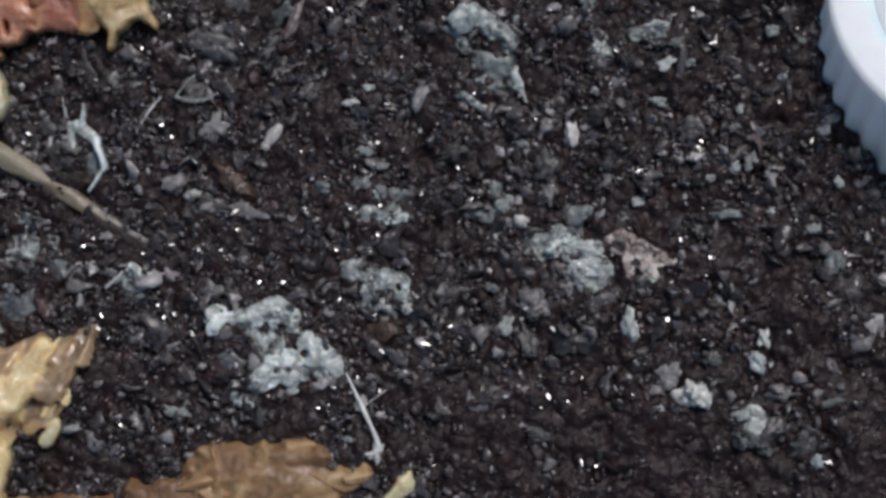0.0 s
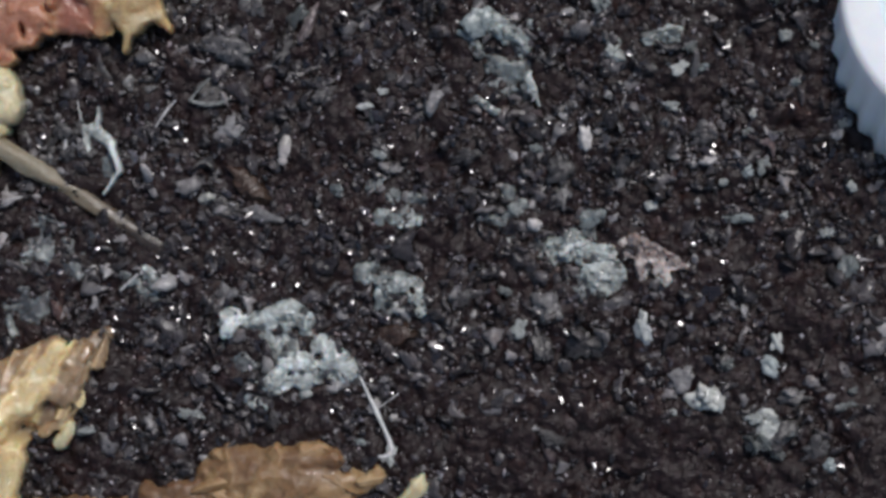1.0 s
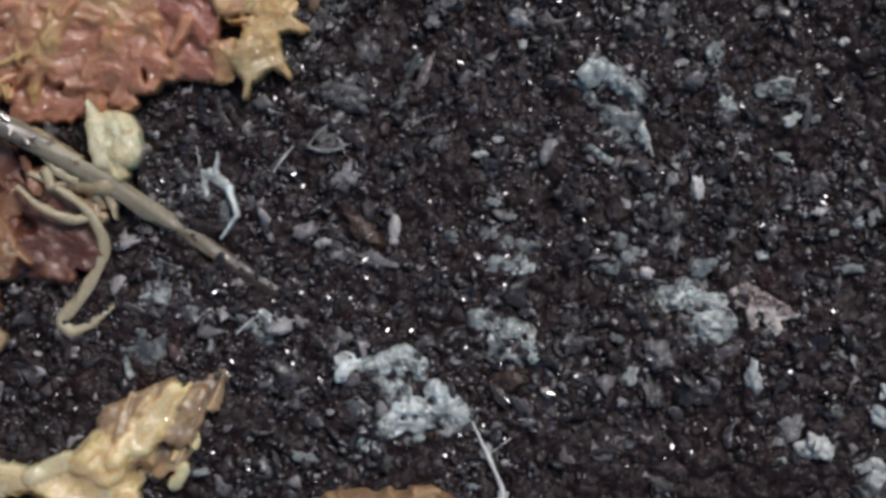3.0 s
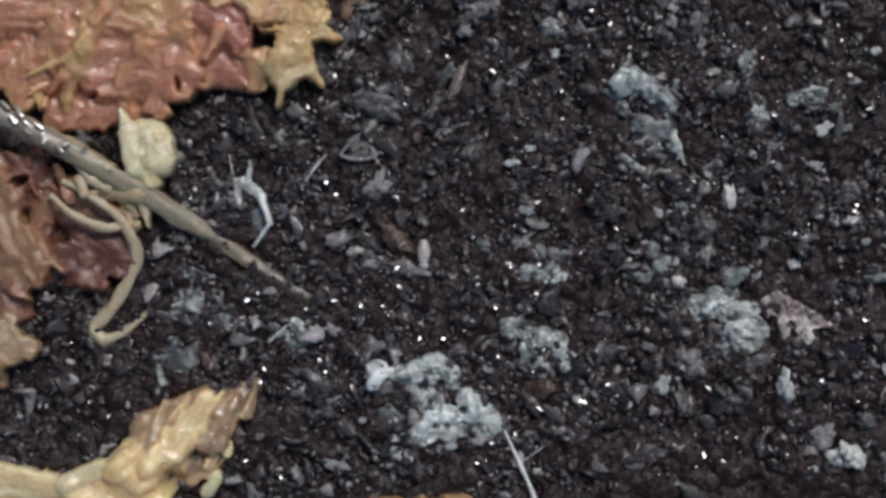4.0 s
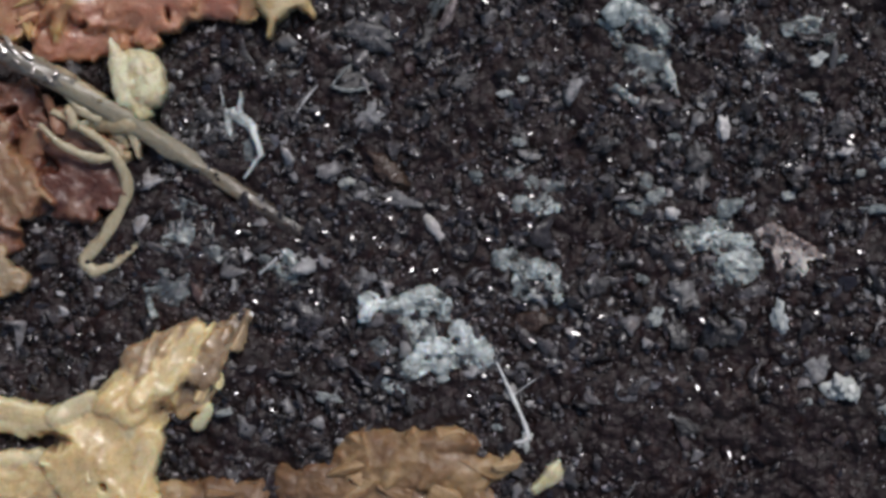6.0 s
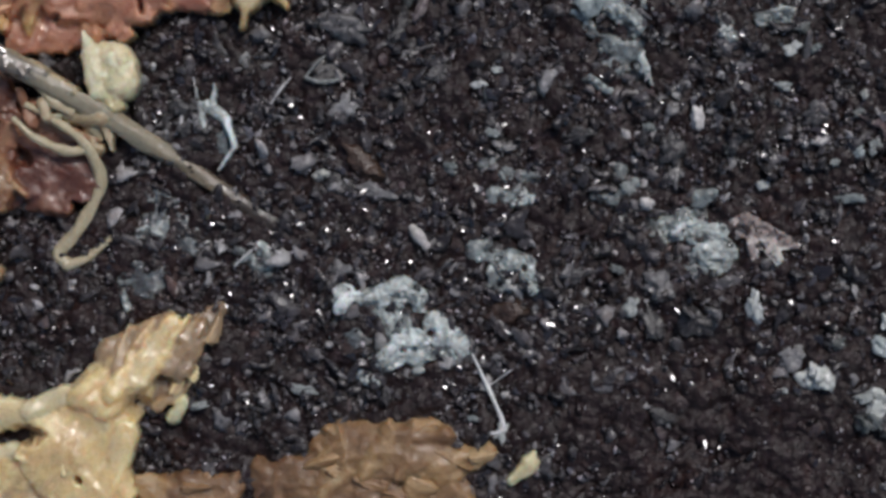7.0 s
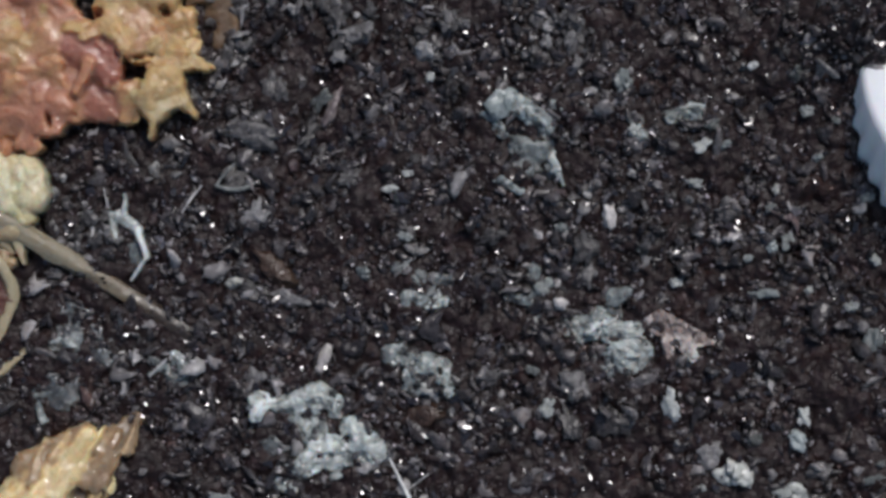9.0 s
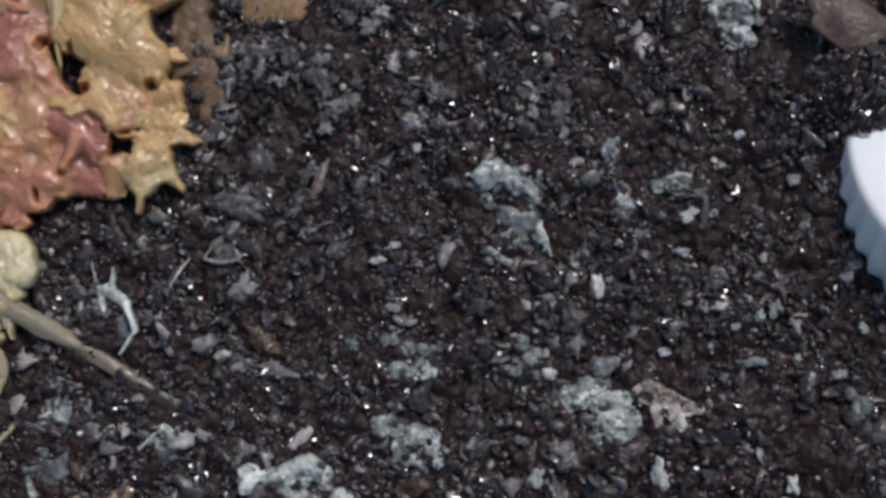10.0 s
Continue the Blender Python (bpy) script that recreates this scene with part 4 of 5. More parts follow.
CLUMP_C = [(7.12, -0.49, 8.84, -0.33, 1.18, 1.09, 0.70, 0.5), (8.19, -0.91, 9.27, -0.33, 0.55, 0.42, 1.00, 0.8), (10.19, 1.40, 9.62, 1.33, 0.55, 0.67, 0.60, 0.4), (9.69, 0.79, 9.84, -0.29, 0.46, 0.38, 0.60, 0.4), (9.92, -1.90, 10.72, -2.33, 1.34, 1.51, 0.80, 0.55), (9.20, -1.12, 10.99, -0.74, 0.59, 0.55, 0.80, 0.6), (10.29, -2.62, 10.47, -3.33, 0.59, 0.34, 0.90, 0.7), (8.67, -2.70, 9.21, -3.27, 1.01, 0.76, 0.40, 0.2), (4.88, 1.47, 5.41, 2.01, 0.76, 0.59, 0.50, 0.35), (2.91, 1.27, 4.70, 1.11, 0.42, 0.42, 0.50, 0.3), (4.58, 3.08, 4.66, 2.44, 0.50, 0.38, 0.50, 0.35), (4.70, 0.57, 3.99, 0.21, 0.67, 0.50, 0.35, 0.2)]
PITS_C = [(7.87, -1.39, 0.36, 0.18, 10), (9.55, -1.38, 0.28, 0.18, 0), (9.29, 0.05, 0.25, 0.21, 0)]
CLUMP_D = [(3.81, 13.69, 4.00, 13.15, 0.92, 0.76, 0.80, 0.55), (4.73, 12.79, 5.38, 12.18, 0.76, 0.84, 0.70, 0.42), (2.31, 12.22, 2.75, 11.68, 0.50, 0.42, 0.50, 0.35), (3.84, 11.15, 5.22, 10.70, 0.92, 1.01, 0.55, 0.3), (5.84, 10.09, 6.47, 8.40, 0.34, 0.21, 0.80, 0.7), (2.60, 8.79, 3.87, 8.08, 0.38, 0.34, 0.60, 0.55), (4.22, 9.53, 5.48, 9.18, 1.01, 0.84, 0.40, 0.25), (5.98, 13.53, 6.42, 13.17, 0.34, 0.25, 0.60, 0.5), (2.02, 12.76, 1.29, 13.11, 0.34, 0.21, 0.50, 0.4)]
CLUMP_E = [(-2.85, 2.66, -0.80, 2.39, 0.67, 0.42, 0.60, 0.4), (-3.37, 1.30, -2.01, 1.16, 0.67, 0.67, 0.60, 0.5), (-1.22, 1.24, -1.76, 0.88, 0.50, 0.38, 0.80, 0.75), (-4.11, 3.37, -3.39, 3.56, 0.50, 0.50, 0.40, 0.25), (-2.12, 1.77, -1.58, 1.60, 0.50, 0.50, 0.50, 0.35)]
CLUMP_F = [(13.39, 12.53, 15.01, 12.84, 0.50, 0.59, 0.70, 0.6), (14.65, 13.09, 15.44, 13.21, 0.50, 0.25, 0.80, 0.7), (11.49, 11.57, 11.63, 11.35, 0.55, 0.46, 0.70, 0.6), (11.34, 12.33, 10.86, 12.87, 0.50, 0.42, 0.40, 0.25)]
CLUMP_G = [(17.76, 24.06, 19.37, 23.67, 1.18, 1.01, 0.80, 0.35), (18.33, 22.25, 18.60, 21.70, 0.92, 0.67, 0.70, 0.45), (17.22, 23.90, 17.77, 24.24, 0.50, 0.34, 0.80, 0.6), (19.26, 22.15, 19.62, 22.00, 0.59, 0.42, 0.90, 0.7), (18.71, 25.85, 18.33, 25.13, 1.26, 1.26, 0.80, 0.3), (19.93, 24.19, 19.53, 22.94, 0.34, 0.34, 1.00, 0.7)]
CLUMP_H = [(-18.12, -2.12, -17.69, -2.90, 0.55, 0.55, 0.80, 0.55), (-17.87, -2.91, -18.47, -3.20, 0.42, 0.34, 0.70, 0.5), (-18.84, -2.66, -19.84, -3.14, 0.29, 0.17, 0.60, 0.55), (-18.76, -3.56, -17.68, -3.91, 0.92, 0.76, 0.30, 0.2)]
CLUMP_I = [(-26.28, -3.97, -25.20, -4.32, 1.43, 1.18, 0.50, 0.05), (-24.52, -0.73, -23.08, -1.44, 1.68, 1.51, 0.40, 0.05), (-26.99, -5.06, -26.62, -6.13, 0.34, 0.25, 0.80, 0.5), (-23.81, 0.35, -24.89, 1.06, 1.09, 0.84, 0.40, 0.05)]
PINK_FLAKE = [(11.89, -0.52, 12.79, -0.52, 0.78, 0.71, 0.50, 0.35), (12.42, 0.16, 15.37, -1.28, 0.36, 0.28, 0.60, 0.3), (12.86, -1.52, 13.01, -2.42, 0.50, 0.43, 0.50, 0.3), (14.23, -1.72, 15.73, -1.71, 0.46, 0.28, 0.70, 0.75), (14.05, -1.94, 14.66, -2.65, 0.46, 0.36, 0.50, 0.55), (13.68, -0.80, 14.23, -1.51, 0.57, 0.50, 0.45, 0.2)]
def crumble(thing, rows, seed):
    """Loose flakes on the lobes of a clump."""
    r = np.random.default_rng(seed)
    back = thing.matrix_basis.inverted()
    for k in range(len(rows)):
        x, y = rows[k][0] + (rows[k][2] - rows[k][0]) * r.random() + r.normal(0, 0.3), rows[k][1] + (rows[k][3] - rows[k][1]) * r.random() + r.normal(0, 0.3)
        child("flake", MIDDLES[int(r.integers(10))], thing, back @ pose(x * MM, y * MM, (float(ground_z(x, y)) + 0.75 * rows[k][6]) * MM, r.normal(0, 22), r.normal(0, 22), r.uniform(0, 360)) @ Matrix.Scale(r.uniform(0.18, 0.42), 4))


CLUMP = "pale grey-green translucent clump of wet grit on dark soil"
for k, (rows, holes) in enumerate(((CLUMP_A, PITS_A), (CLUMP_B, PITS_B), (CLUMP_C, PITS_C), (CLUMP_D, ()), (CLUMP_E, ()), (CLUMP_F, ()), (CLUMP_G, ()), (CLUMP_H, ()))):
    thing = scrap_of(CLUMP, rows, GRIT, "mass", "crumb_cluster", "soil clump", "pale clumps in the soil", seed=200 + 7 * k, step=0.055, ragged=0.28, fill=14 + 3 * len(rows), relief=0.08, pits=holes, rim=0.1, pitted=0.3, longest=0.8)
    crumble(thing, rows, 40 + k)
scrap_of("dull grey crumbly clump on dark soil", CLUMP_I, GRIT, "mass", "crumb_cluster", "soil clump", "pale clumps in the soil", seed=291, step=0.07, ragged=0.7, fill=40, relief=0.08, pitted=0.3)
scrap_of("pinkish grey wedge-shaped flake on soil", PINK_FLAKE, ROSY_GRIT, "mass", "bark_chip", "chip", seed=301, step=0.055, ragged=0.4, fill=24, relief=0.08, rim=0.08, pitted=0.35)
cluster(20.4, -12.0, [(0, 0, 1.0, 7)])
cluster(17.1, -10.1, [(0, 0, 0.6, 4)])
cluster(-22.8, 6.0, [(0, 0, 1.0, 6), (-1.0, -0.6, 0.8, 4)], "dull grey crumbly clump on dark soil", DULLS, 2.4)


for k, (x, y, r, n) in enumerate(((-7.1, 18.2, 1.5, 7), (-8.1, 20.4, 1.3, 7), (-11.0, 21.3, 1.4, 8), (-1.4, 18.1, 1.3, 6), (6.2, 17.4, 1.8, 9), (-5.1, 24.2, 1.2, 7), (-14.9, 20.4, 1.5, 9), (-14.2, 17.4, 0.9, 5))):
    cluster(x, y, [(0, 0, r, n), (0.9 * r, 0.7, 0.6 * r, n // 2)], "dull grey crumbly clump on dark soil", DULLS, 2.6)

# ---- single grains and chips ----
def chip(kind, x, y, sx, sy, sz, ang, mat, label, seed, category="chip", lift=0.5, rough=0.3):
    me = lump(kind, mat, seed, (sx, sy, sz), 3, rough, True)
    ob = tagged(new(kind, me), label, category)
    ob.matrix_basis = pose(x * MM, y * MM, (float(ground_z(x, y)) + lift) * MM, rng.normal(0, 8), rng.normal(0, 8), ang)
    return ob


chip("bark_chip", -11.8, 3.4, 1.5, 0.6, 0.35, -45, BARK, "small ochre brown shard of bark in soil", 71)
chip("bark_chip", -2.6, -6.1, 1.3, 0.7, 0.3, 10, BARK, "dark reddish brown flat bark flake", 73)
chip("bark_chip", 26.3, 21.8, 3.6, 1.9, 0.28, -35, WOOD, "flat greyish brown chip of wood", 74)
chip("bark_chip", -11.0, 25.6, 2.5, 2.6, 0.9, 8, TAN, "smooth tan piece of wood", 75, lift=0.5, rough=0.12)
scrap = tagged(new("leaf_scrap"), "thin translucent grey leaf scrap with a pale rim", "leaf scrap")
scrap.matrix_basis = pose(-13.75 * MM, 9.25 * MM, (float(ground_z(-13.75, 9.25)) + 0.55) * MM, -6, 5, 0)
RIM = [(-1.75, -0.55), (-0.9, 0.5), (0.2, 1.3), (1.0, 0.9), (1.75, 0.3), (0.75, -0.35), (-0.4, -0.8)]
child("rim", tube("rim", [(x, y, 0.05 * math.sin(2 * k)) for k, (x, y) in enumerate(RIM + RIM[:1])], [0.14, 0.1, 0.07, 0.05, 0.06, 0.12, 0.17, 0.14], MIDDLE, 6, 0.5), scrap, None, "pale grey rim of the scrap")
child("blade", lump("blade", FILM, 76, (1.5, 0.8, 0.06), 3, 0.3, True), scrap, pose(0, 0.15 * MM, -0.12 * MM, 0, 0, 25))
chip("leaf_scrap", -12.9, 12.1, 1.2, 0.8, 0.12, -20, DULL, "thin greyish translucent angular leaf scrap", 77, "leaf scrap", rough=0.75)
chip("bark_chip", -8.0, 13.6, 0.35, 1.3, 0.3, -25, PINKFLAKE, "thin pale pinkish splinter standing in soil", 79)
chip("soil_pebble", 6.2, 0.9, 0.46, 0.44, 0.4, 20, BRIGHT, "tiny pale square mineral grain", 80, "grain")
chip("soil_pebble", 9.45, 6.3, 0.42, 0.75, 0.4, 8, BRIGHT, "pale oval grain in the soil", 81, "grain")


def hair(pts, r, label="fine white root hair lying on the soil"):
    n = len(pts)
    p3 = [(x, y, float(ground_z(x, y)) + dz + 0.15) for x, y, dz in pts]
    return tagged(new("root_hair", tube("root_hair", p3, [r * (0.5 if i in (0, n - 1) else 1) for i in range(n)], HAIR, 6, 0.3)), label, "root hair", "root hairs")


ROOT_LOBES = [(-21.62, 6.88, -20.43, 6.03, 0.50, 0.39, 0.70, 0.72), (-20.43, 6.03, -19.88, 4.24, 0.32, 0.21, 0.80, 1), (-19.88, 4.24, -20.94, 2.80, 0.18, 0.14, 0.80, 0.95), (-21.13, 8.24, -21.26, 6.95, 0.14, 0.28, 0.70, 0.8), (-22.19, 7.09, -21.82, 5.51, 0.21, 0.32, 0.60, 0.55), (-20.78, 5.38, -20.41, 3.41, 0.57, 0.50, 0.15, 0.22), (-24.26, 6.25, -23.12, 6.72, 0.21, 0.21, 0.50, 0.45), (-23.30, 7.15, -23.04, 5.90, 0.18, 0.18, 0.50, 0.4), (-22.34, 8.05, -22.27, 7.44, 0.11, 0.11, 0.60, 0.6), (-23.65, 5.89, -22.39, 5.54, 0.71, 0.50, 0.10, 0.18)]
scrap_of("white forked root hair with a translucent film round it", ROOT_LOBES, GRIT, "strand", "root_hair", "root hair", "root hairs", seed=311, step=0.05, ragged=0.2, relief=0.05)
hair([(-24.24, 7.08, 0.3), (-23.37, 7.15, 0.5), (-23.23, 5.85, 0.5), (-23.59, 4.97, 0.3)], 0.07)
hair([(-16.31, 8.79, 0.4), (-17.04, 7.91, 0.5), (-17.65, 6.97, 0.4)], 0.09)
hair([(-22.52, 8.71, 0.3), (-22.32, 7.6, 0.4)], 0.08)
hair([(-5.0, -8.2, 0.3), (-3.8, -10.7, 0.7), (-2.8, -13.0, 0.6), (-3.0, -13.6, 0.6), (-3.6, -13.7, 0.5)], 0.15)
hair([(-3.8, -10.8, 0.5), (-2.3, -9.7, 0.4)], 0.1)
hair([(-16.9, -2.4, 0.3), (-18.3, -2.0, 0.5), (-19.9, -3.3, 0.3)], 0.12)

for k in range(120):
    x, y = rng.uniform(-30, 28), rng.uniform(-17, 26)
    child("soil_grain", SPECKS[k % 10], ground, pose(x * MM, y * MM, (float(ground_z(x, y)) + rng.uniform(0.0, 0.5)) * MM, *rng.uniform(0, 360, 3)) @ Matrix.Scale(float(np.clip(0.2 * math.exp(rng.normal(0, 0.35)), 0.1, 0.5)), 4))

# ---- grains and flakes that stand out, each at its own place: x, y, half length, half width, turn ----
half = (sun_way + Vector((0, 0, 1))).normalized().to_track_quat("Z", "Y").to_matrix().to_4x4()
GRAINS = [lump("soil_grain", MIDDLE if k % 3 else PALE, 120 + k, (1, 1, 0.6), 3, 0.6, True) for k in range(8)]
DUSKY = [lump("soil_grain", DULL, 140 + k, (1, 1, 0.3), 3, 0.8, True) for k in range(8)]


def shard(seed):
    """A thin wet shard with a flat upper face."""
    r = np.random.default_rng(seed)
    n = 7
    ring = [(math.cos(2 * math.pi * k / n) * q, math.sin(2 * math.pi * k / n) * q) for k, q in enumerate(r.uniform(0.75, 1.15, n))]
    v = [(x, y, 0.12) for x, y in ring] + [(1.15 * x, 1.15 * y, -0.5) for x, y in ring] + [(0, 0, 0.14), (0, 0, -0.6)]
    f = []
    for k in range(n):
        j = (k + 1) % n
        f += [(k, j, 2 * n), (n + j, n + k, 2 * n + 1), (k, n + k, n + j), (k, n + j, j)]
    return mesh_np("soil_grain", v, f, SHARD)


SHARDS = [shard(k) for k in range(6)]


def strew(rows, kinds, lift, tilt=None):
    size = 0.6 if tilt is None else 1.0
    for k, (x, y, a, b, ang) in enumerate(rows):
        at = Matrix.Translation((x * MM, y * MM, (float(ground_z(x, y)) + lift + 0.2) * MM))
        turn = half @ pose(0, 0, 0, rng.normal(0, 3.2), rng.normal(0, 3.2), ang) if tilt is None else pose(0, 0, 0, rng.normal(0, tilt), rng.normal(0, tilt), ang)
        child("soil_grain", kinds[k % len(kinds)], ground, at @ turn @ Matrix.Diagonal((size * a, size * b, size * 0.6 * min(a, b) + 0.05, 1)))


strew([(3.0, 13.8, 0.80, 0.71, 0), (14.2, 12.9, 1.07, 0.39, 10), (11.2, 11.7, 0.45, 0.39, 0), (10.5, 14.9, 0.54, 0.61, 0), (15.3, 10.8, 0.45, 0.32, 20), (14.8, 8.4, 0.43, 0.29, -20), (6.4, 5.7, 0.36, 0.29, 0), (5.0, 1.9, 0.64, 0.46, 20), (10.0, 1.4, 0.61, 0.36, 30), (13.6, 2.1, 0.32, 0.29, 0), (18.2, 3.6, 0.29, 0.23, 30), (19.7, 4.3, 0.36, 0.32, 0), (20.7, 4.7, 0.32, 0.43, 0), (22.0, 1.5, 0.23, 0.21, 0), (19.3, 1.3, 0.75, 0.29, 5), (21.4, 15.3, 0.39, 0.46, 0), (18.7, 15.8, 0.25, 0.21, 0), (22.0, 12.8, 0.32, 0.36, 0), (23.9, 12.2, 0.25, 0.21, 0)], GRAINS, 0.35, 12)
strew([(22.7, 9.9, 0.21, 0.21, 0), (25.8, 7.3, 0.39, 0.29, 0), (26.3, 3.3, 0.36, 0.25, -30), (20.0, 7.9, 0.21, 0.25, 0), (19.6, 6.8, 0.29, 0.18, 20), (16.0, 12.0, 0.39, 0.32, 0), (16.8, 10.8, 0.32, 0.21, 40)], GRAINS, 0.35, 12)
strew([(26.1, -1.6, 0.43, 0.57, 0), (24.7, 0.4, 0.39, 0.29, 0), (4.4, -3.3, 0.43, 0.25, 0), (13.1, -5.7, 0.50, 0.89, 0), (5.2, -5.6, 0.46, 0.39, 45), (18.3, -7.9, 0.43, 0.32, 0), (17.5, -10.0, 0.79, 0.64, -30), (21.5, -6.4, 0.36, 0.57, 20), (21.1, -7.9, 0.36, 0.54, 40), (22.4, -12.3, 0.25, 0.21, 0), (21.7, -13.6, 0.39, 0.32, 0), (24.9, -14.3, 0.36, 0.36, 0), (25.8, -10.5, 0.54, 0.21, 10), (26.3, -9.6, 0.25, 0.21, 0), (15.0, -10.9, 0.18, 0.21, 0), (-8.7, 14.1, 0.39, 0.89, -35), (-14.4, 2.6, 0.36, 0.29, 0), (-3.3, 9.3, 0.29, 0.21, 0), (-3.5, 5.3, 0.43, 0.25, 0)], GRAINS, 0.35, 12)
strew([(-4.4, 8.4, 0.36, 0.18, 0), (-1.8, 15.4, 0.25, 0.32, 0), (-4.0, 7.7, 0.14, 0.36, 0), (-6.2, 3.0, 0.46, 0.32, -40), (-15.4, -11.0, 0.64, 0.25, -15), (-22.2, -12.1, 0.64, 0.21, 5), (-4.7, -12.8, 0.29, 0.21, 0), (-2.9, -13.5, 0.36, 0.61, 0)], GRAINS, 0.35, 12)
strew([(13.2, 7.5, 0.36, 0.32, 0), (7.8, 4.3, 0.57, 0.71, 0), (8.0, 2.9, 0.43, 0.89, 0), (16.8, 6.5, 0.54, 0.61, 0), (1.6, -3.8, 0.64, 0.32, 15), (7.1, -4.3, 0.71, 0.79, 0), (6.8, -6.8, 0.50, 0.93, 10), (9.5, -6.6, 0.89, 0.71, 0), (15.4, -8.6, 0.68, 0.54, 0), (21.1, -12.2, 1.14, 1.04, 0), (22.6, -10.0, 0.89, 0.43, 0), (24.0, -13.4, 0.64, 0.68, 0), (7.3, -12.6, 0.75, 0.29, -25), (-9.6, 11.9, 0.36, 0.79, -40), (-11.6, 14.8, 0.64, 0.79, 0), (-13.0, 6.9, 0.54, 0.75, -30), (-13.3, 2.2, 0.82, 0.36, -20), (-11.2, 1.5, 1.07, 0.36, -15), (-2.8, 10.2, 0.36, 0.29, 40)], DUSKY, 0.25, 10)
strew([(-11.9, -3.7, 0.39, 0.32, 0), (-13.3, -3.5, 0.57, 0.46, 0), (-10.2, -11.5, 0.32, 0.50, 0), (1.9, 5.2, 0.71, 0.32, 10), (-6.9, 9.1, 0.71, 0.32, 30)], DUSKY, 0.25, 10)
strew([(8.0, 7.2, 0.25, 0.16, 30), (6.2, 8.9, 0.12, 0.61, 0), (17.5, 5.9, 0.25, 0.16, 0), (16.6, 2.0, 0.18, 0.16, 0), (22.9, 15.5, 0.21, 0.14, 0), (24.5, 15.6, 0.16, 0.16, 0), (12.5, 10.3, 0.20, 0.14, 0), (16.3, -0.3, 0.21, 0.32, 20), (18.1, -1.4, 0.29, 0.14, -10), (15.7, -2.9, 0.18, 0.29, -20), (25.6, -3.7, 0.20, 0.18, 0), (8.2, -5.9, 0.46, 0.16, -20), (1.8, -5.7, 0.29, 0.14, 60), (0.2, -6.8, 0.54, 0.18, 20), (0.3, -6.4, 0.36, 0.12, 20), (15.4, -5.3, 0.36, 0.25, 0), (23.1, -6.1, 0.25, 0.21, 0), (22.0, -8.2, 0.16, 0.46, -10), (23.6, -11.3, 0.39, 0.18, -40)], SHARDS, 0.5, None)
strew([(7.9, -10.1, 0.39, 0.16, -45), (10.0, -14.3, 0.43, 0.16, -45), (10.9, -14.5, 0.18, 0.18, 0), (-11.2, 12.7, 0.25, 0.14, -40), (-11.9, 6.1, 0.43, 0.14, 15), (-16.3, 7.0, 0.25, 0.25, 30), (-15.7, 6.2, 0.18, 0.18, 0), (-4.5, 1.7, 0.18, 0.14, 30), (-7.6, 5.3, 0.14, 0.14, 0), (-23.5, 0.5, 0.39, 0.14, 40), (-21.2, -0.6, 0.25, 0.16, 40), (-18.9, -1.0, 0.14, 0.29, 0), (-15.7, -0.6, 0.43, 0.12, 35), (-14.0, -0.9, 0.14, 0.25, 0), (-12.6, -0.9, 0.21, 0.14, 0), (-11.6, 0.4, 0.20, 0.14, 0), (-10.2, -2.9, 0.14, 0.27, 0), (-8.7, -2.9, 0.20, 0.21, 0), (-16.2, -5.1, 0.14, 0.21, 0)], SHARDS, 0.5, None)
strew([(-20.1, -5.0, 0.29, 0.12, -30)], SHARDS, 0.5, None)
strew([(-20.3, -5.8, 0.29, 0.12, -25), (-18.3, -5.7, 0.14, 0.25, 30), (-21.5, -6.5, 0.25, 0.14, 0), (-5.4, -0.9, 0.25, 0.14, 0), (-5.2, -4.0, 0.18, 0.14, -40), (-21.2, -10.8, 0.25, 0.14, 40), (-6.5, -10.8, 0.21, 0.16, 0), (-13.0, -10.1, 0.68, 0.14, 8), (-2.7, -9.7, 0.14, 0.14, 0), (-2.5, -7.3, 0.57, 0.09, -5), (-8.7, 15.2, 0.14, 0.14, 0), (3.3, 8.9, 0.16, 0.16, 0), (-12.9, -5.3, 0.21, 0.29, 0)], SHARDS, 0.5, None)

# ---- the small white creature ----
mite = tagged(new("springtail"), "tiny pale white springtail crawling over soil", "springtail")


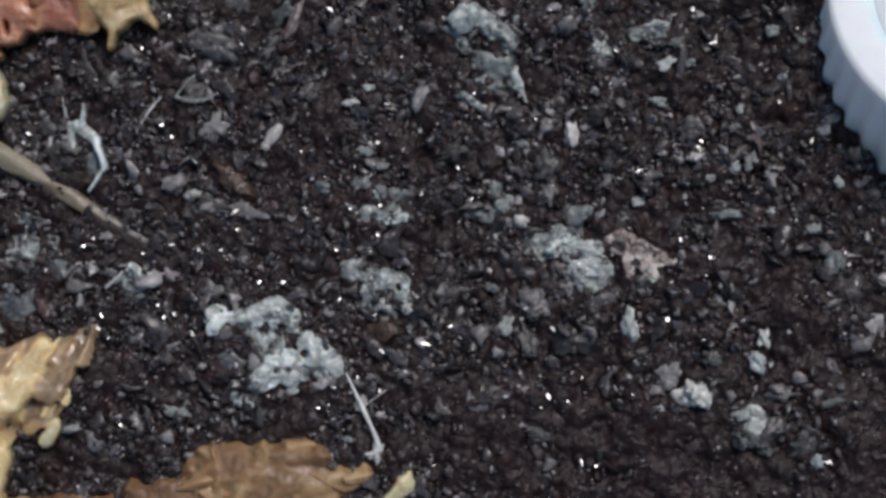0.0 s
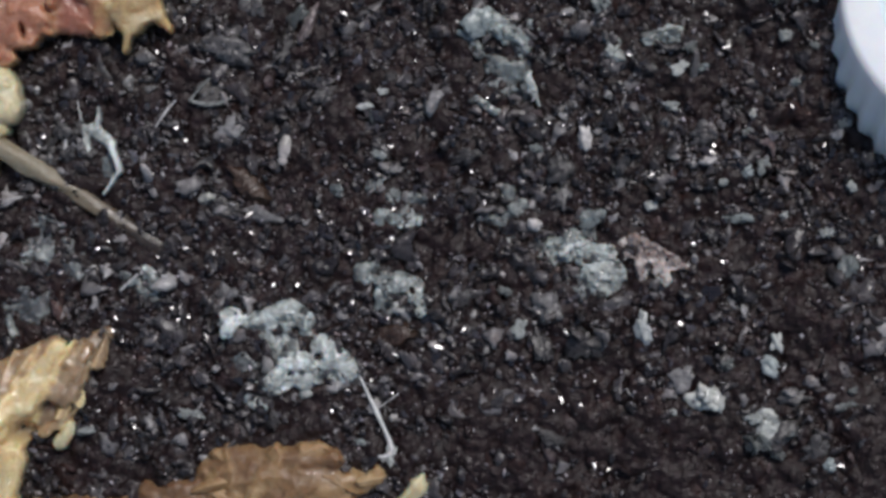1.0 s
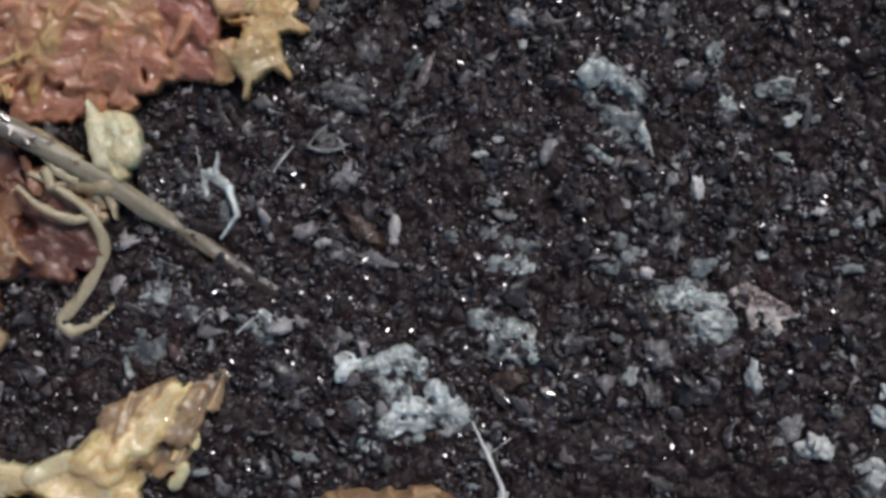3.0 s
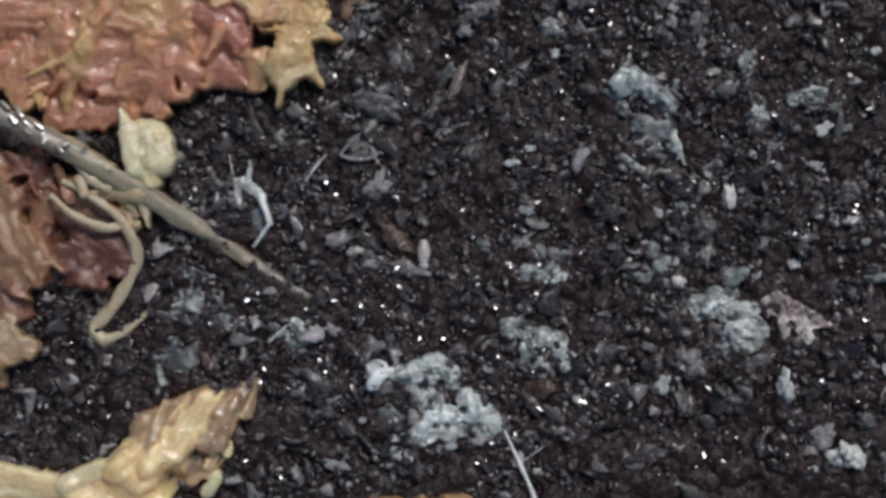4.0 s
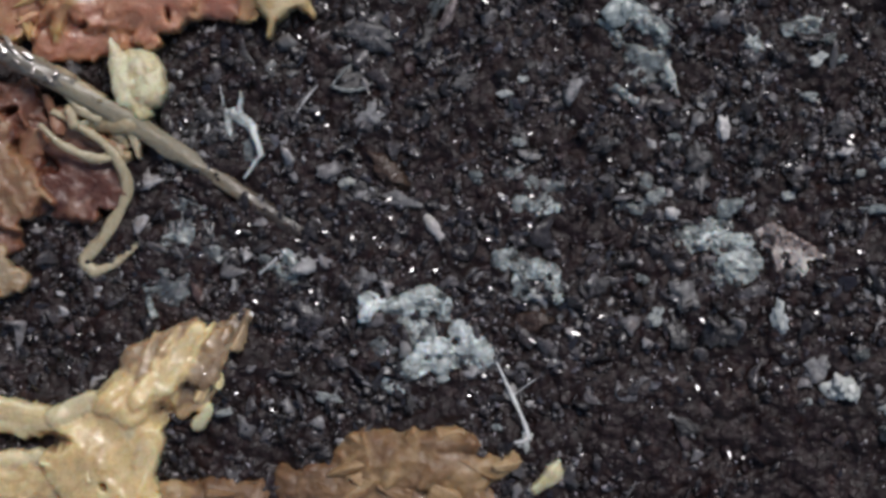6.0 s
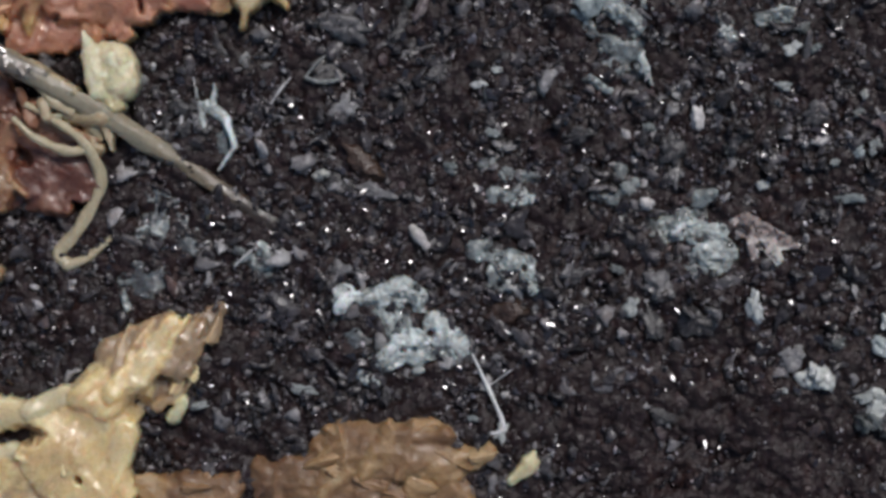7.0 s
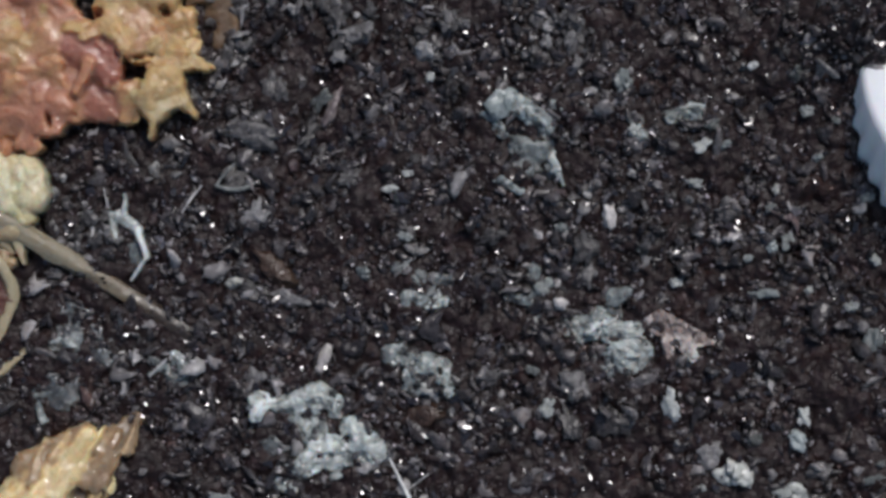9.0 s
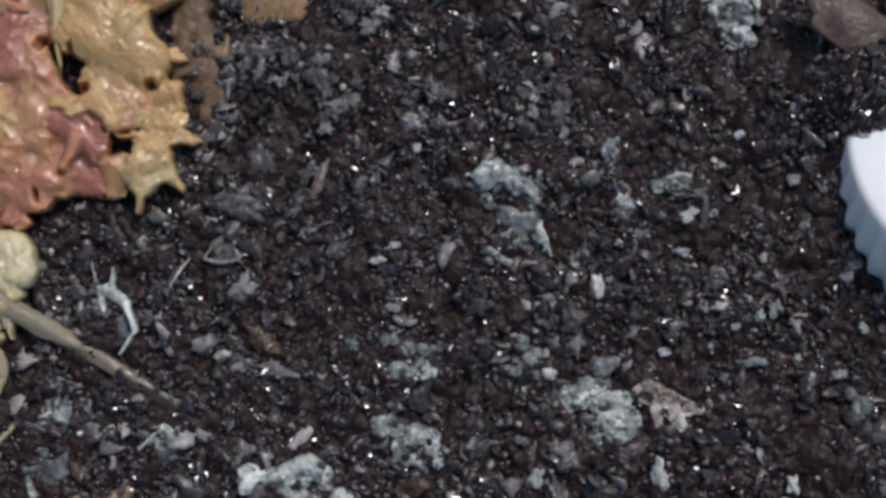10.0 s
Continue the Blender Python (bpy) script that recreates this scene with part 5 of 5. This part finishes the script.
def segmented(name, length, width, rings, mat):
    v, f = [], []
    st, sides = 22, 12
    for i in range(st):
        u = i / (st - 1)
        r = width * 0.5 * (math.sin(math.pi * (0.06 + 0.88 * u)) ** 0.55) * (1 - 0.05 * abs(math.sin(math.pi * rings * u)) ** 4)
        for k in range(sides):
            a = 2 * math.pi * k / sides
            v.append(((u - 0.5) * length, math.cos(a) * r, math.sin(a) * r * 0.85))
    for i in range(st - 1):
        for k in range(sides):
            f.append((i * sides + k, (i + 1) * sides + k, (i + 1) * sides + (k + 1) % sides, i * sides + (k + 1) % sides))
    for ring in (0, (st - 1) * sides):
        for k in range(1, sides - 2, 2):
            f.append((ring, ring + k, ring + k + 1, ring + k + 2))
    return mesh_np(name, v, f, mat, True)


child("abdomen", segmented("abdomen", 1.6, 0.82, 6, BODY), mite)
head = child("head", segmented("head", 0.55, 0.65, 1, BODY), mite, pose(0.85 * MM, 0, -0.03 * MM))
for s in (-1, 1):
    child("antenna", tube("antenna", [(0.15, 0.1 * s, 0.05), (0.4, 0.25 * s, 0.1), (0.65, 0.3 * s, 0.0)], [0.05, 0.04, 0.02], LIMB, 6), head)
    for k, lx in enumerate((0.5, 0.2, -0.1)):
        child("leg", tube("leg", [(lx, 0.2 * s, -0.15), (lx + 0.05 - 0.1 * k, 0.42 * s, -0.12), (lx + 0.08 - 0.16 * k, 0.5 * s, -0.4)], [0.05, 0.04, 0.02], LIMB, 6), mite)


def motions():
    """The springtail's way over the soil: seconds, millimetres, heading in degrees."""
    rows = [(0.0, -9.31, 6.33, -125), (0.5, -9.38, 6.13, -115), (1.0, -9.5, 5.75, -100), (1.5, -9.55, 5.1, -97), (2.0, -9.7, 4.5, -103), (2.5, -9.8, 4.1, -106), (3.0, -9.85, 3.62, -94), (3.2, -9.9, 3.5, -92),
            (4.3, -10.05, 2.2, -88), (4.5, -9.95, 1.96, -86), (5.0, -9.75, 1.48, -72), (5.5, -9.25, 0.73, -62), (5.7, -9.1, 0.4, -58), (6.8, -8.45, -1.0, -52), (7.0, -8.25, -1.2, -52), (7.5, -8.16, -1.42, -62),
            (8.0, -8.32, -1.7, -85), (8.5, -8.5, -1.97, -108), (9.0, -8.75, -2.15, -112), (9.5, -9.0, -2.35, -120), (10.0, -9.45, -2.65, -138)]
    walk(mite, [(t, pose(x * MM, y * MM, (float(ground_z(x, y)) + 0.62) * MM, 0, 0, a)) for t, x, y, a in rows])


motions()
